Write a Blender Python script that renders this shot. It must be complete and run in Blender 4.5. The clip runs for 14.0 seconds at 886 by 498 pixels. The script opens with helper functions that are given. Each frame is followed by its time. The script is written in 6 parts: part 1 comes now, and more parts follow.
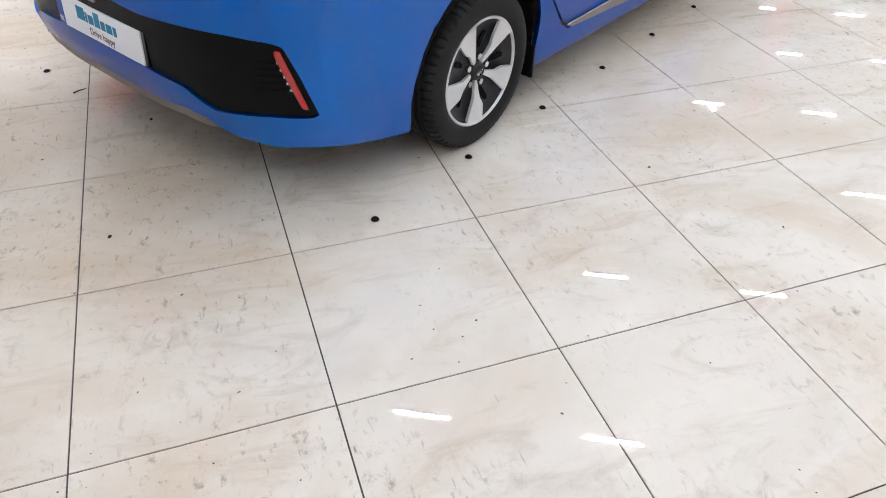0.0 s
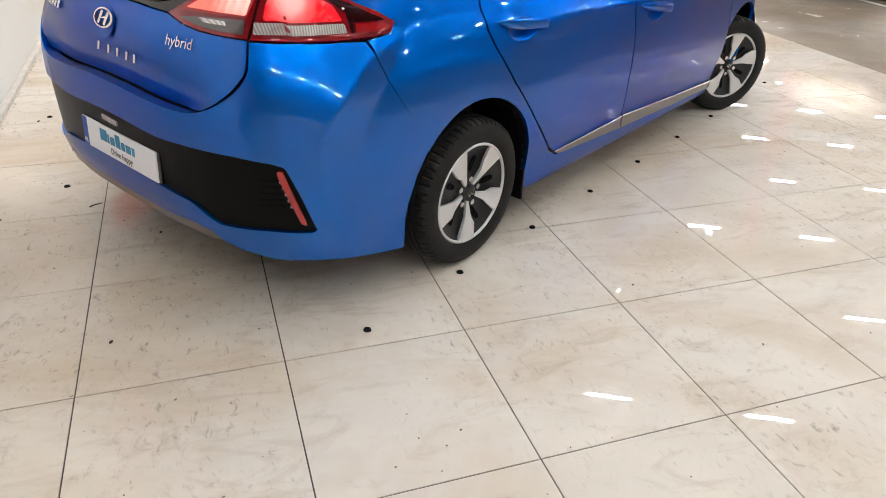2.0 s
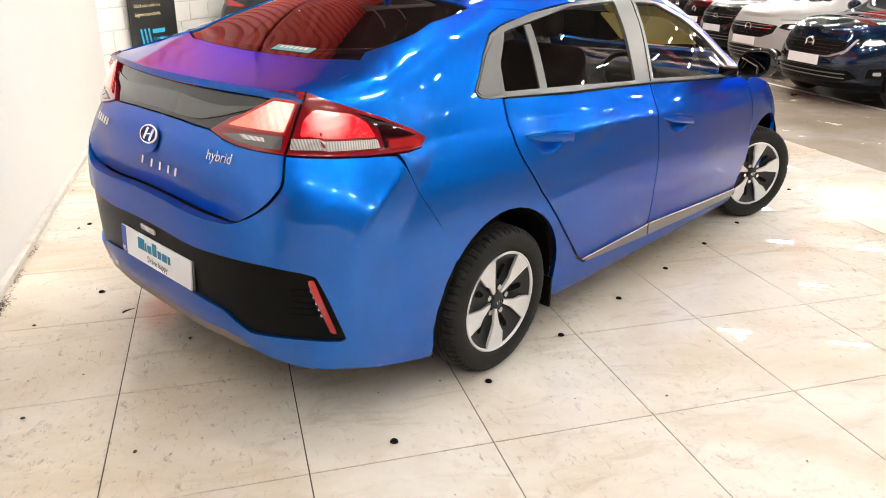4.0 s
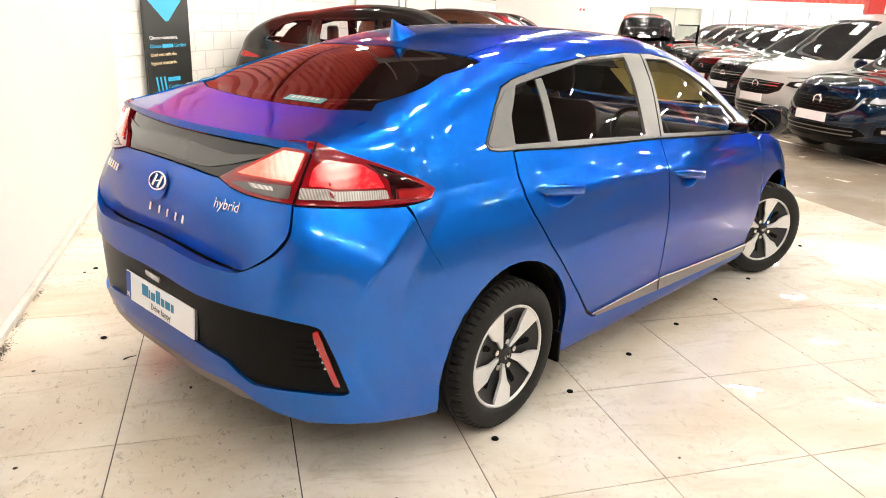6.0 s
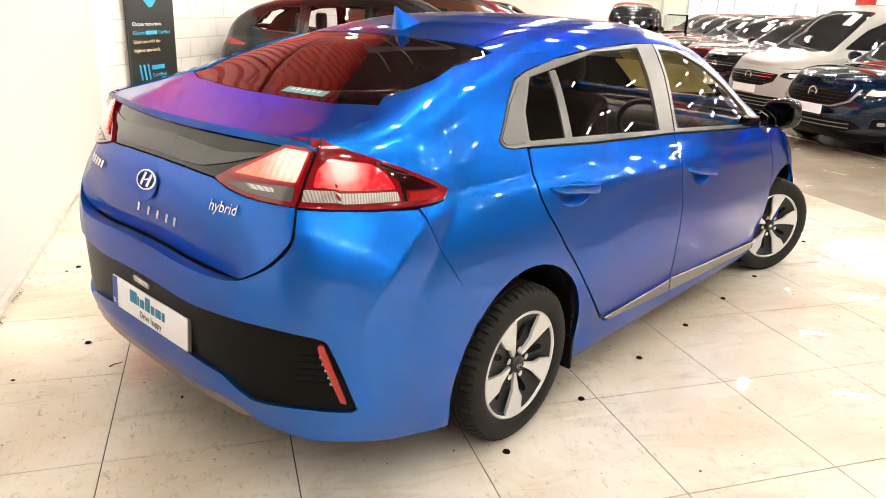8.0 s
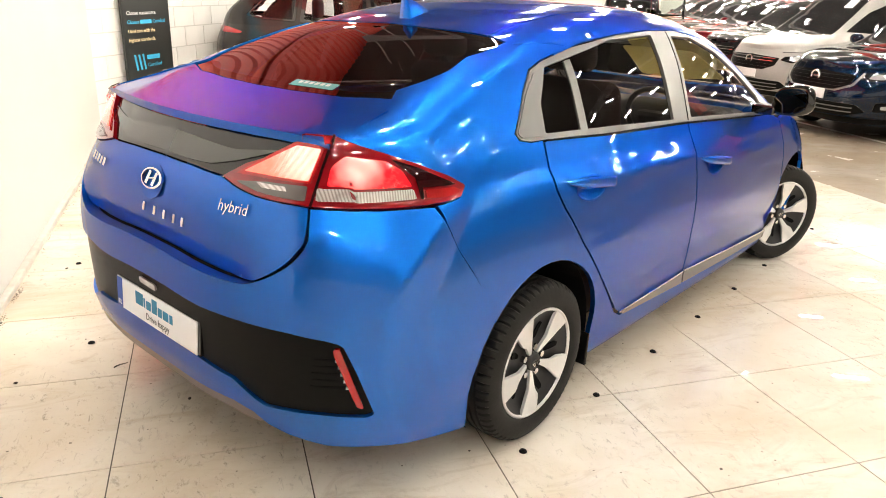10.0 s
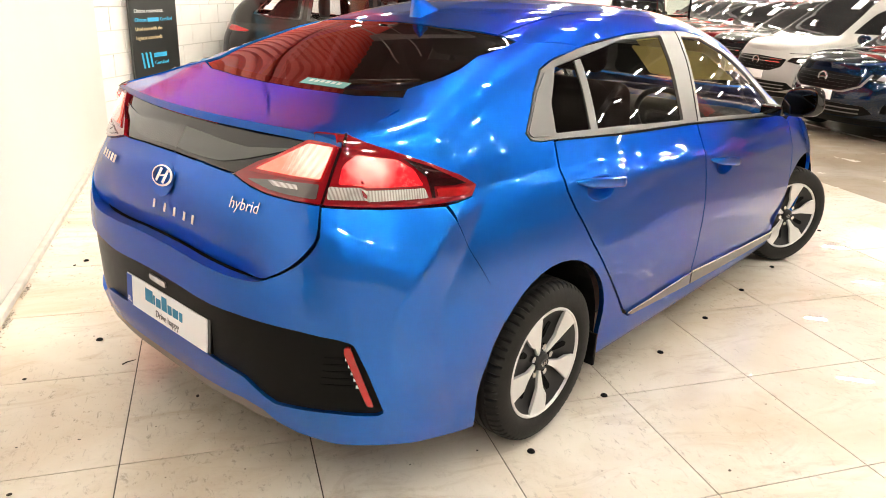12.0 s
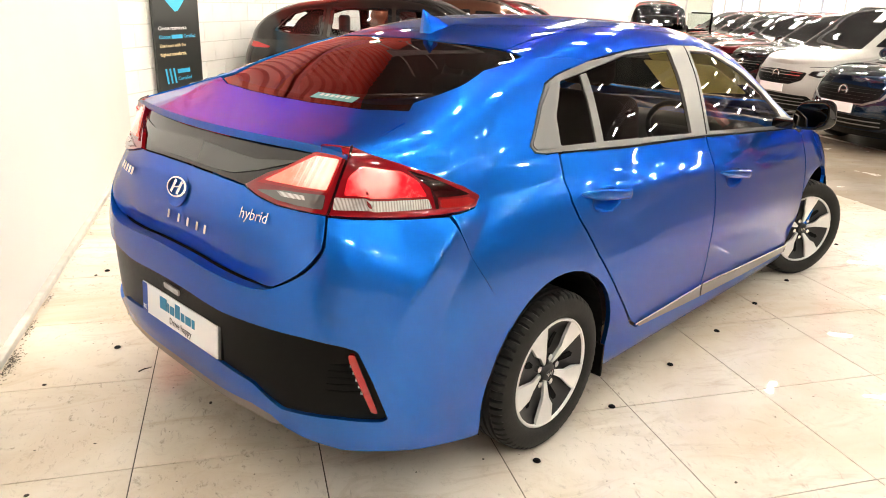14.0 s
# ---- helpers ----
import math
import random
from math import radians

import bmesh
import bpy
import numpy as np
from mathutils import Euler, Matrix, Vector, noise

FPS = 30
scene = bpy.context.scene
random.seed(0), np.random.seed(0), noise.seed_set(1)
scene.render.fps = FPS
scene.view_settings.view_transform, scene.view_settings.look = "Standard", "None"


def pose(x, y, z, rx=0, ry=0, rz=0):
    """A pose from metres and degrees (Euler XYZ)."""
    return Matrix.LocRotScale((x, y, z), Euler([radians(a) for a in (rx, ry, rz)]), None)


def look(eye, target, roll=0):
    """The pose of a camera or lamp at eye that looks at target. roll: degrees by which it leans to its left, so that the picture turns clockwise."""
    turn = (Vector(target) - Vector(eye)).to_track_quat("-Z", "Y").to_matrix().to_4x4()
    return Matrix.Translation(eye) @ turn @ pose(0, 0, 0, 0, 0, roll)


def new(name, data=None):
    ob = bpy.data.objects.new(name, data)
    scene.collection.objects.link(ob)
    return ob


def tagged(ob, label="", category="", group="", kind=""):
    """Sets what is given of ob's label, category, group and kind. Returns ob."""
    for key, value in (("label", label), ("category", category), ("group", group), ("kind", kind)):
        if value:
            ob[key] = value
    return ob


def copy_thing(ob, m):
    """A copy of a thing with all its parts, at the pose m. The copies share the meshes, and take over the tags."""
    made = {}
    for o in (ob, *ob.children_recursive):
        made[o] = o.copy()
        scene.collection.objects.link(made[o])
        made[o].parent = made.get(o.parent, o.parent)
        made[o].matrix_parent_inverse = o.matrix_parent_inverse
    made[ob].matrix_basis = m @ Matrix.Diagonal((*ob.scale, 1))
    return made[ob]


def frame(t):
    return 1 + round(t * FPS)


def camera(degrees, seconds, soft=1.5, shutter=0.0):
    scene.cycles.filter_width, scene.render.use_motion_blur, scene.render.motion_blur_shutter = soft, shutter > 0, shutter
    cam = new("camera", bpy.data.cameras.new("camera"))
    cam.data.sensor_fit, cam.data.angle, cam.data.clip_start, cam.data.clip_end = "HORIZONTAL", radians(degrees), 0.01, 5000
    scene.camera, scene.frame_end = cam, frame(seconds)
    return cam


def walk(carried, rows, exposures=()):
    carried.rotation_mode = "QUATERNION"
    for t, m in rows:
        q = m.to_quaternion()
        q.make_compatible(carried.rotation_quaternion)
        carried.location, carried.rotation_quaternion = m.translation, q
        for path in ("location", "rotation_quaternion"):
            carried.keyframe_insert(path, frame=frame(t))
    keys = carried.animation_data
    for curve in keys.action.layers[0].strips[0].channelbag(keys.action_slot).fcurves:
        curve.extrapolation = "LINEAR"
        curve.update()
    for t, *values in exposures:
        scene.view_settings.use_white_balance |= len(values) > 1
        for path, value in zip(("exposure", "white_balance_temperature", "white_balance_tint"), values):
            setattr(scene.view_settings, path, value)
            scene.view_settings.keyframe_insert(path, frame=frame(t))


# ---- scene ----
cam = camera(63.9, 14.0, soft=0.95)
PATH = [
    (0, (-0.166, -1.166, 1.492), (0.382, 0.272, 0.214), 2.1),
    (0.5, (-0.166, -1.225, 1.513), (0.397, 0.269, 0.309), 2.1),
    (1, (-0.163, -1.249, 1.522), (0.409, 0.285, 0.374), 2.1),
    (1.5, (-0.158, -1.254, 1.524), (0.431, 0.325, 0.448), 2.3),
    (2, (-0.149, -1.275, 1.539), (0.439, 0.35, 0.532), 2.5),
    (2.5, (-0.152, -1.284, 1.552), (0.431, 0.382, 0.611), 2.5),
    (3, (-0.162, -1.278, 1.556), (0.394, 0.427, 0.672), 1.5),
    (3.5, (-0.165, -1.272, 1.558), (0.387, 0.469, 0.742), 1.4),
    (4, (-0.162, -1.261, 1.56), (0.392, 0.508, 0.807), 1.6),
    (6.5, (-0.155, -1.185, 1.556), (0.394, 0.635, 0.937), 2.6),
    (7, (-0.168, -1.13, 1.549), (0.392, 0.687, 0.926), 2.8),
    (7.5, (-0.174, -1.083, 1.551), (0.398, 0.726, 0.918), 2.7),
    (8, (-0.192, -1.035, 1.551), (0.392, 0.764, 0.899), 2.8),
    (10.5, (-0.236, -0.934, 1.561), (0.356, 0.847, 0.871), 2.3),
    (11, (-0.245, -0.925, 1.557), (0.346, 0.855, 0.864), 2.4),
    (11.5, (-0.25, -0.921, 1.559), (0.338, 0.859, 0.863), 2.5),
    (12, (-0.249, -0.936, 1.557), (0.334, 0.849, 0.868), 2.6),
    (12.5, (-0.243, -0.955, 1.559), (0.328, 0.836, 0.876), 2.8),
    (13, (-0.235, -0.967, 1.561), (0.325, 0.83, 0.886), 2.6),
    (13.5, (-0.225, -0.985, 1.56), (0.32, 0.822, 0.898), 2.4),
    (14, (-0.213, -0.994, 1.562), (0.315, 0.821, 0.908), 2.2),
]
walk(cam, [(t, look(eye, target, roll)) for t, eye, target, roll in PATH],
     exposures=((0, -0.2, 5750, 10), (0.5, -0.31, 5750, 10), (1.0, -0.38, 6000, 10), (2.0, -0.36, 6300, 10), (3.0, -0.16, 6480, 10), (4, 0.14, 6620, 10), (6.5, 0.30, 7050, 10), (14, 0.31, 7250, 10)))

# ---- light: closed hall lit by ceiling tubes, daylight far away ----
world = bpy.data.worlds.new("hall_world")
scene.world = world
world.use_nodes = True
wn = world.node_tree.nodes
bg = wn["Background"]
sky = wn.new("ShaderNodeTexSky")
sky.sky_type = "NISHITA"
sky.sun_disc = False
sky.sun_elevation, sky.sun_rotation = radians(35), radians(40)
world.node_tree.links.new(sky.outputs[0], bg.inputs[0])
bg.inputs[1].default_value = 0.1
H_CEIL = 6.0
SPOT_WATTS = 10.0
BEAM_WATTS = 1100.0

# ---- materials ----
def mat(name, color=(0.5, 0.5, 0.5), rough=0.5, metal=0.0, coat=0.0, emit=0.0, spec=0.5, vary=0.0, scale=8.0, bump=0.0, bump_scale=60.0, rvary=0.0):
    """A surface with a base colour, broken up by noise at two scales, and fine relief."""
    m = bpy.data.materials.new(name)
    m.use_nodes = True
    nt = m.node_tree
    b = nt.nodes["Principled BSDF"]
    b.inputs["Base Color"].default_value = (*color, 1)
    b.inputs["Roughness"].default_value = rough
    b.inputs["Metallic"].default_value = metal
    b.inputs["Coat Weight"].default_value = coat
    b.inputs["Coat Roughness"].default_value = 0.012
    b.inputs["Specular IOR Level"].default_value = spec
    if emit:
        b.inputs["Emission Color"].default_value = (*color, 1)
        b.inputs["Emission Strength"].default_value = emit
    if vary or bump or rvary:
        co = nt.nodes.new("ShaderNodeTexCoord")
        n1, n2 = nt.nodes.new("ShaderNodeTexNoise"), nt.nodes.new("ShaderNodeTexNoise")
        n1.inputs["Scale"].default_value, n1.inputs["Detail"].default_value = scale, 6
        n2.inputs["Scale"].default_value, n2.inputs["Detail"].default_value = bump_scale, 4
        for n in (n1, n2):
            nt.links.new(co.outputs["Object"], n.inputs["Vector"])
        if vary:
            mix = nt.nodes.new("ShaderNodeMix")
            mix.data_type = "RGBA"
            mix.inputs[6].default_value = (*[c * (1 - vary) for c in color], 1)
            mix.inputs[7].default_value = (*[min(1, c * (1 + vary)) for c in color], 1)
            nt.links.new(n1.outputs["Fac"], mix.inputs[0])
            nt.links.new(mix.outputs[2], b.inputs["Base Color"])
        if rvary:
            mr = nt.nodes.new("ShaderNodeMapRange")
            mr.inputs[1].default_value, mr.inputs[2].default_value = 0.3, 0.7
            mr.inputs[3].default_value, mr.inputs[4].default_value = rough, rough + rvary
            nt.links.new(n1.outputs["Fac"], mr.inputs[0])
            nt.links.new(mr.outputs[0], b.inputs["Roughness"])
        if bump:
            bp = nt.nodes.new("ShaderNodeBump")
            bp.inputs["Strength"].default_value, bp.inputs["Distance"].default_value = bump, 0.002
            nt.links.new(n2.outputs["Fac"], bp.inputs["Height"])
            nt.links.new(bp.outputs[0], b.inputs["Normal"])
    return m


def car_paint(name, color, flake=0.25, metal=0.75, rough=0.32):
    """Metallic lacquer: fine flakes under a clear coat."""
    m = mat(name, color, rough, metal, 1.0)
    nt = m.node_tree
    b = nt.nodes["Principled BSDF"]
    co = nt.nodes.new("ShaderNodeTexCoord")
    vo = nt.nodes.new("ShaderNodeTexVoronoi")
    vo.inputs["Scale"].default_value = 900
    nt.links.new(co.outputs["Object"], vo.inputs["Vector"])
    mix = nt.nodes.new("ShaderNodeMix")
    mix.data_type = "RGBA"
    mix.inputs[6].default_value = (*[c * (1 - flake) for c in color], 1)
    mix.inputs[7].default_value = (*[min(1, c * (1 + flake)) for c in color], 1)
    nt.links.new(vo.outputs["Color"], mix.inputs[0])
    nt.links.new(mix.outputs[2], b.inputs["Base Color"])
    return m


def glass(name, tint, rough=0.0, ior=1.5):
    """Thin tinted pane: see-through with mirror gloss by angle."""
    m = bpy.data.materials.new(name)
    m.use_nodes = True
    nt = m.node_tree
    nt.nodes.remove(nt.nodes["Principled BSDF"])
    tr, gl = nt.nodes.new("ShaderNodeBsdfTransparent"), nt.nodes.new("ShaderNodeBsdfGlossy")
    tr.inputs[0].default_value = (*tint, 1)
    gl.inputs["Roughness"].default_value = rough
    fr, mx = nt.nodes.new("ShaderNodeFresnel"), nt.nodes.new("ShaderNodeMixShader")
    fr.inputs[0].default_value = ior
    nt.links.new(fr.outputs[0], mx.inputs[0])
    nt.links.new(tr.outputs[0], mx.inputs[1])
    nt.links.new(gl.outputs[0], mx.inputs[2])
    nt.links.new(mx.outputs[0], nt.nodes["Material Output"].inputs[0])
    return m


def lamp_lens(name, one, two, power, middle, reach, ribs=95):
    """Glowing ribbed lamp plastic, hottest round its bulb, under a clear coat."""
    m = mat(name, one, 0.2, coat=1.0, emit=power)
    nt = m.node_tree
    b = nt.nodes["Principled BSDF"]
    co, br, no = nt.nodes.new("ShaderNodeTexCoord"), nt.nodes.new("ShaderNodeTexBrick"), nt.nodes.new("ShaderNodeTexNoise")
    mp, mp2 = nt.nodes.new("ShaderNodeMapping"), nt.nodes.new("ShaderNodeMapping")
    mp.inputs["Rotation"].default_value = (radians(90), 0, 0)
    nt.links.new(co.outputs["Object"], mp.inputs["Vector"])
    nt.links.new(mp.outputs[0], br.inputs["Vector"])
    br.inputs["Scale"].default_value = ribs
    br.inputs["Mortar Size"].default_value = 0.06
    br.inputs["Color1"].default_value, br.inputs["Color2"].default_value, br.inputs["Mortar"].default_value = (*two, 1), (*two, 1), (*one, 1)
    no.inputs["Scale"].default_value = 60
    nt.links.new(co.outputs["Object"], no.inputs["Vector"])
    ab, ds, mr, ad = (nt.nodes.new("ShaderNode" + k) for k in ("VectorMath", "VectorMath", "MapRange", "Math"))
    ab.operation, ds.operation, ad.operation = "ABSOLUTE", "DISTANCE", "MULTIPLY_ADD"
    nt.links.new(co.outputs["Object"], mp2.inputs[0])
    nt.links.new(mp2.outputs[0], ab.inputs[0])
    nt.links.new(ab.outputs[0], ds.inputs[0])
    ds.inputs[1].default_value = (abs(middle[0]), abs(middle[1]), abs(middle[2]))
    nt.links.new(ds.outputs["Value"], mr.inputs[0])
    mr.interpolation_type = "SMOOTHSTEP"
    mr.inputs[1].default_value, mr.inputs[2].default_value, mr.inputs[3].default_value, mr.inputs[4].default_value = 0.0, reach, 1.0, -0.25
    nt.links.new(no.outputs["Fac"], ad.inputs[0])
    ad.inputs[1].default_value = 0.5
    nt.links.new(mr.outputs[0], ad.inputs[2])
    ad.use_clamp = True
    mx = nt.nodes.new("ShaderNodeMix")
    mx.data_type = "RGBA"
    nt.links.new(ad.outputs[0], mx.inputs[0])
    mx.inputs[6].default_value = (*one, 1)
    nt.links.new(br.outputs["Color"], mx.inputs[7])
    nt.links.new(mx.outputs[2], b.inputs["Emission Color"])
    return m


def ribbed(name, one, two):
    """Clear plastic with upright ribs in front of a bright reflector."""
    m = mat(name, two, 0.12, 0.3, 1.0)
    nt = m.node_tree
    co, sx, md, mr, mx = (nt.nodes.new("ShaderNode" + k) for k in ("TexCoord", "SeparateXYZ", "Math", "MapRange", "Mix"))
    no = nt.nodes.new("ShaderNodeTexNoise")
    no.inputs["Scale"].default_value = 40
    mx.data_type, md.operation = "RGBA", "PINGPONG"
    nt.links.new(co.outputs["Object"], sx.inputs[0])
    nt.links.new(co.outputs["Object"], no.inputs["Vector"])
    nt.links.new(sx.outputs["Y"], md.inputs[0])
    md.inputs[1].default_value = 0.0035
    nt.links.new(md.outputs[0], mr.inputs[0])
    mr.inputs[1].default_value, mr.inputs[2].default_value = 0.0, 0.0035
    ml = nt.nodes.new("ShaderNodeMath")
    ml.operation = "MULTIPLY"
    nt.links.new(mr.outputs[0], ml.inputs[0])
    nt.links.new(no.outputs["Fac"], ml.inputs[1])
    mp = nt.nodes.new("ShaderNodeMapRange")
    mp.inputs[1].default_value, mp.inputs[2].default_value = 0.0, 0.45
    nt.links.new(ml.outputs[0], mp.inputs[0])
    nt.links.new(mp.outputs[0], mx.inputs[0])
    mx.inputs[6].default_value, mx.inputs[7].default_value = (*one, 1), (*two, 1)
    nt.links.new(mx.outputs[2], nt.nodes["Principled BSDF"].inputs["Base Color"])
    return m


M_PAINT = car_paint("blue_paint", (0.001, 0.138, 0.60), 0.25, 1.0, 0.36)
_b = M_PAINT.node_tree.nodes["Principled BSDF"]
_b.inputs["Specular IOR Level"].default_value = 0.05
_b.inputs["Specular Tint"].default_value = (0.0, 0.0, 0.02, 1)
_b.inputs["Coat Weight"].default_value = 0.9
M_WHITE = mat("white_wall", (0.68, 0.67, 0.645), 0.45, vary=0.05, scale=1.5, bump=0.15, bump_scale=30)
M_RED = mat("red_cladding", (0.58, 0.05, 0.035), 0.45, vary=0.08, scale=2)
M_CEIL = mat("grey_roof_deck", (0.10, 0.10, 0.10), 0.7, vary=0.1, scale=2)
M_STEEL = mat("painted_steel", (0.3, 0.3, 0.3), 0.5)
M_REDSTEEL = mat("red_painted_steel", (0.45, 0.025, 0.02), 0.4)
M_BLOCK = mat("painted_block", (0.8, 0.79, 0.77), 0.5, vary=0.05, scale=6, bump=0.4, bump_scale=120)
M_JOINT = mat("block_joint", (0.62, 0.61, 0.59), 0.7)
M_DARKWALL = mat("dark_grey_wall", (0.12, 0.115, 0.11), 0.6, vary=0.15, scale=2)
M_PALEWALL = mat("pale_grey_wall", (0.40, 0.39, 0.38), 0.6, vary=0.1, scale=2)
M_KERB = mat("wall_kerb", (0.54, 0.51, 0.46), 0.5, vary=0.25, scale=14)
M_TUBE = mat("tube_glow", (1, 0.97, 0.92), 0.5, emit=610)
M_RUBBER = mat("tyre_rubber", (0.016, 0.0155, 0.015), 0.65, spec=0.18, vary=0.3, scale=20, bump=0.3, bump_scale=300)
M_BLACK = mat("black_plastic", (0.005, 0.005, 0.005), 0.3, spec=0.07, vary=0.2, bump=0.25, bump_scale=700)
M_GLOSSBLACK = mat("gloss_black", (0.006, 0.006, 0.007), 0.08, coat=0.6)
M_LINER = mat("dark_liner", (0.0035, 0.0035, 0.004), 0.85, spec=0.1)
M_SILVER = mat("silver_alloy", (0.74, 0.74, 0.75), 0.3, 0.5, vary=0.05, scale=30)
M_POCKET = mat("dark_alloy", (0.03, 0.03, 0.032), 0.4, 0.5)
M_CHROME = mat("chrome", (0.75, 0.75, 0.76), 0.08, 1.0)
M_SATIN = mat("satin_grey_trim", (0.165, 0.162, 0.157), 0.38, 0.5)
M_SILL = mat("grey_sill_strip", (0.2, 0.2, 0.2), 0.35, 0.6)
M_GREYTRIM = mat("grey_trim", (0.14, 0.14, 0.138), 0.45, 0.3)
M_PLATE = mat("white_plate", (0.78, 0.78, 0.8), 0.35)
# red in this colour stands in for red cladding mirrored in the side windows
M_INTERIOR = mat("dark_cloth_red_cast", (0.035, 0.014, 0.015), 0.85, vary=0.3, scale=60)
M_INTGREY = mat("grey_interior_plastic", (0.06, 0.06, 0.062), 0.6)
M_GLASS = glass("tinted_window", (0.52, 0.48, 0.46))
M_REARGLASS = glass("dark_rear_window", (0.16, 0.14, 0.14), ior=1.75)
M_CLEAR = glass("clear_window", (0.88, 0.9, 0.9))
M_FRIT = mat("black_glass_border", (0.006, 0.006, 0.006), 0.05, coat=0.3)
M_GREYGLASS = mat("smoked_glass_panel", (0.05, 0.052, 0.05), 0.12, coat=0.5)
M_LAMPRED = mat("red_lamp_lens", (0.20, 0.004, 0.009), 0.08, coat=1.0, emit=0.05)
M_LAMPDARK = mat("dark_red_lens", (0.022, 0.002, 0.003), 0.06, coat=1.0)
M_LAMPCLEAR = ribbed("clear_lamp_lens", (0.34, 0.29, 0.285), (0.72, 0.68, 0.67))
M_LAMPSMOKE = mat("smoked_lamp_lens", (0.1, 0.085, 0.085), 0.1, coat=1.0)
M_REFLECTOR = mat("red_reflector", (0.34, 0.005, 0.007), 0.2, coat=1.0)
M_TEAL = mat("teal_print", (0.01, 0.2, 0.36), 0.5)
M_GREYPRINT = mat("grey_print", (0.1, 0.1, 0.11), 0.5)
M_BLUEBAND = mat("blue_band", (0.01, 0.06, 0.35), 0.4)
M_MIRROR = mat("mirror_glass", (0.35, 0.36, 0.37), 0.01, 1.0)


M_BANNER = bpy.data.materials.new("yellow_banner")
M_BANNER.use_nodes = True
_n = M_BANNER.node_tree
_tl, _mx = _n.nodes.new("ShaderNodeBsdfTranslucent"), _n.nodes.new("ShaderNodeMixShader")
_tl.inputs[0].default_value = (0.50, 0.42, 0.14, 1)
_n.nodes["Principled BSDF"].inputs["Base Color"].default_value = (0.42, 0.34, 0.10, 1)
_mx.inputs[0].default_value = 0.6
_n.links.new(_n.nodes["Principled BSDF"].outputs[0], _mx.inputs[1])
_n.links.new(_tl.outputs[0], _mx.inputs[2])
_n.links.new(_mx.outputs[0], _n.nodes["Material Output"].inputs[0])


def floor_material(name, light, dirt, rough0, rough1, veins):
    """Polished stone floor: cloudy colour, brown dirt, scuffs and dull smears, laid out over the hall."""
    m = bpy.data.materials.new(name)
    m.use_nodes = True
    nt = m.node_tree
    b = nt.nodes["Principled BSDF"]
    geo, info = nt.nodes.new("ShaderNodeNewGeometry"), nt.nodes.new("ShaderNodeObjectInfo")
    L = nt.links.new

    def tex(scale, detail, rough=0.55, stretch=None, turn=0.0, dist=0.0):
        n = nt.nodes.new("ShaderNodeTexNoise")
        n.inputs["Scale"].default_value, n.inputs["Detail"].default_value = scale, detail
        n.inputs["Roughness"].default_value, n.inputs["Distortion"].default_value = rough, dist
        mp = nt.nodes.new("ShaderNodeMapping")
        mp.inputs["Rotation"].default_value[2] = turn
        if stretch:
            mp.inputs["Scale"].default_value = (*stretch, 1)
        L(geo.outputs["Position"], mp.inputs["Vector"])
        L(mp.outputs[0], n.inputs["Vector"])
        return n.outputs["Fac"]

    def ramp(fac, a, b_, lo=0.0, hi=1.0):
        r = nt.nodes.new("ShaderNodeMapRange")
        r.inputs[1].default_value, r.inputs[2].default_value, r.inputs[3].default_value, r.inputs[4].default_value = a, b_, lo, hi
        L(fac, r.inputs[0])
        return r.outputs[0]

    def blend(fac, one, two):
        x = nt.nodes.new("ShaderNodeMix")
        x.data_type = "RGBA"
        if isinstance(fac, float):
            x.inputs[0].default_value = fac
        else:
            L(fac, x.inputs[0])
        for sock, val in ((x.inputs[6], one), (x.inputs[7], two)):
            if isinstance(val, tuple):
                sock.default_value = (*val, 1)
            else:
                L(val, sock)
        return x.outputs[2]

    def times(a, b_):
        x = nt.nodes.new("ShaderNodeMath")
        x.operation = "MULTIPLY"
        for sock, val in ((x.inputs[0], a), (x.inputs[1], b_)):
            if isinstance(val, float):
                sock.default_value = val
            else:
                L(val, sock)
        return x.outputs[0]

    col = blend(ramp(tex(1.6, 5, 0.6, (1, 1.8), 0.5, 0.6), 0.35, 0.68), tuple(c * 0.9 for c in light), light)
    col = blend(times(ramp(tex(2.6, 7, 0.7, (1, 2.4), 1.0, 1.2), 0.52, 0.72), veins), col, dirt)
    col = blend(times(info.outputs["Random"], 0.25), col, tuple(c * 0.86 for c in light))
    # smudges in patches, drag marks, and a few dark flecks
    patch = ramp(tex(0.9, 4, 0.6, None, 0.7), 0.41, 0.57)
    smudge = times(ramp(tex(34, 6, 0.75, (1, 0.55), 0.35, 0.5), 0.56, 0.70), patch)
    stain = ramp(tex(0.55, 5, 0.62, (1, 1.4), 0.9, 0.8), 0.44, 0.66)
    col = blend(times(stain, 0.8), col, tuple(c * k for c, k in zip(light, (0.72, 0.62, 0.50))))
    col = blend(times(smudge, 0.68), col, (0.17, 0.145, 0.12))
    smear = times(ramp(tex(9, 6, 0.8, (1, 0.7), 1.3, 1.5), 0.57, 0.72), ramp(tex(0.7, 3, 0.5, None, 0.2), 0.44, 0.6))
    col = blend(times(smear, 0.6), col, (0.30, 0.245, 0.195))
    drag = times(ramp(tex(55, 2, 0.5, (1, 0.16), 0.9), 0.69, 0.75), ramp(tex(1.7, 3), 0.52, 0.62))
    col = blend(times(drag, 0.6), col, (0.14, 0.12, 0.105))
    flecks = ramp(tex(36, 1), 0.775, 0.79)
    col = blend(times(flecks, 0.9), col, (0.05, 0.04, 0.035))
    L(col, b.inputs["Base Color"])
    b.inputs["Specular IOR Level"].default_value = 0.3
    L(ramp(tex(2.2, 5, 0.6, None, 0.2), 0.35, 0.7, rough0, rough1), b.inputs["Roughness"])
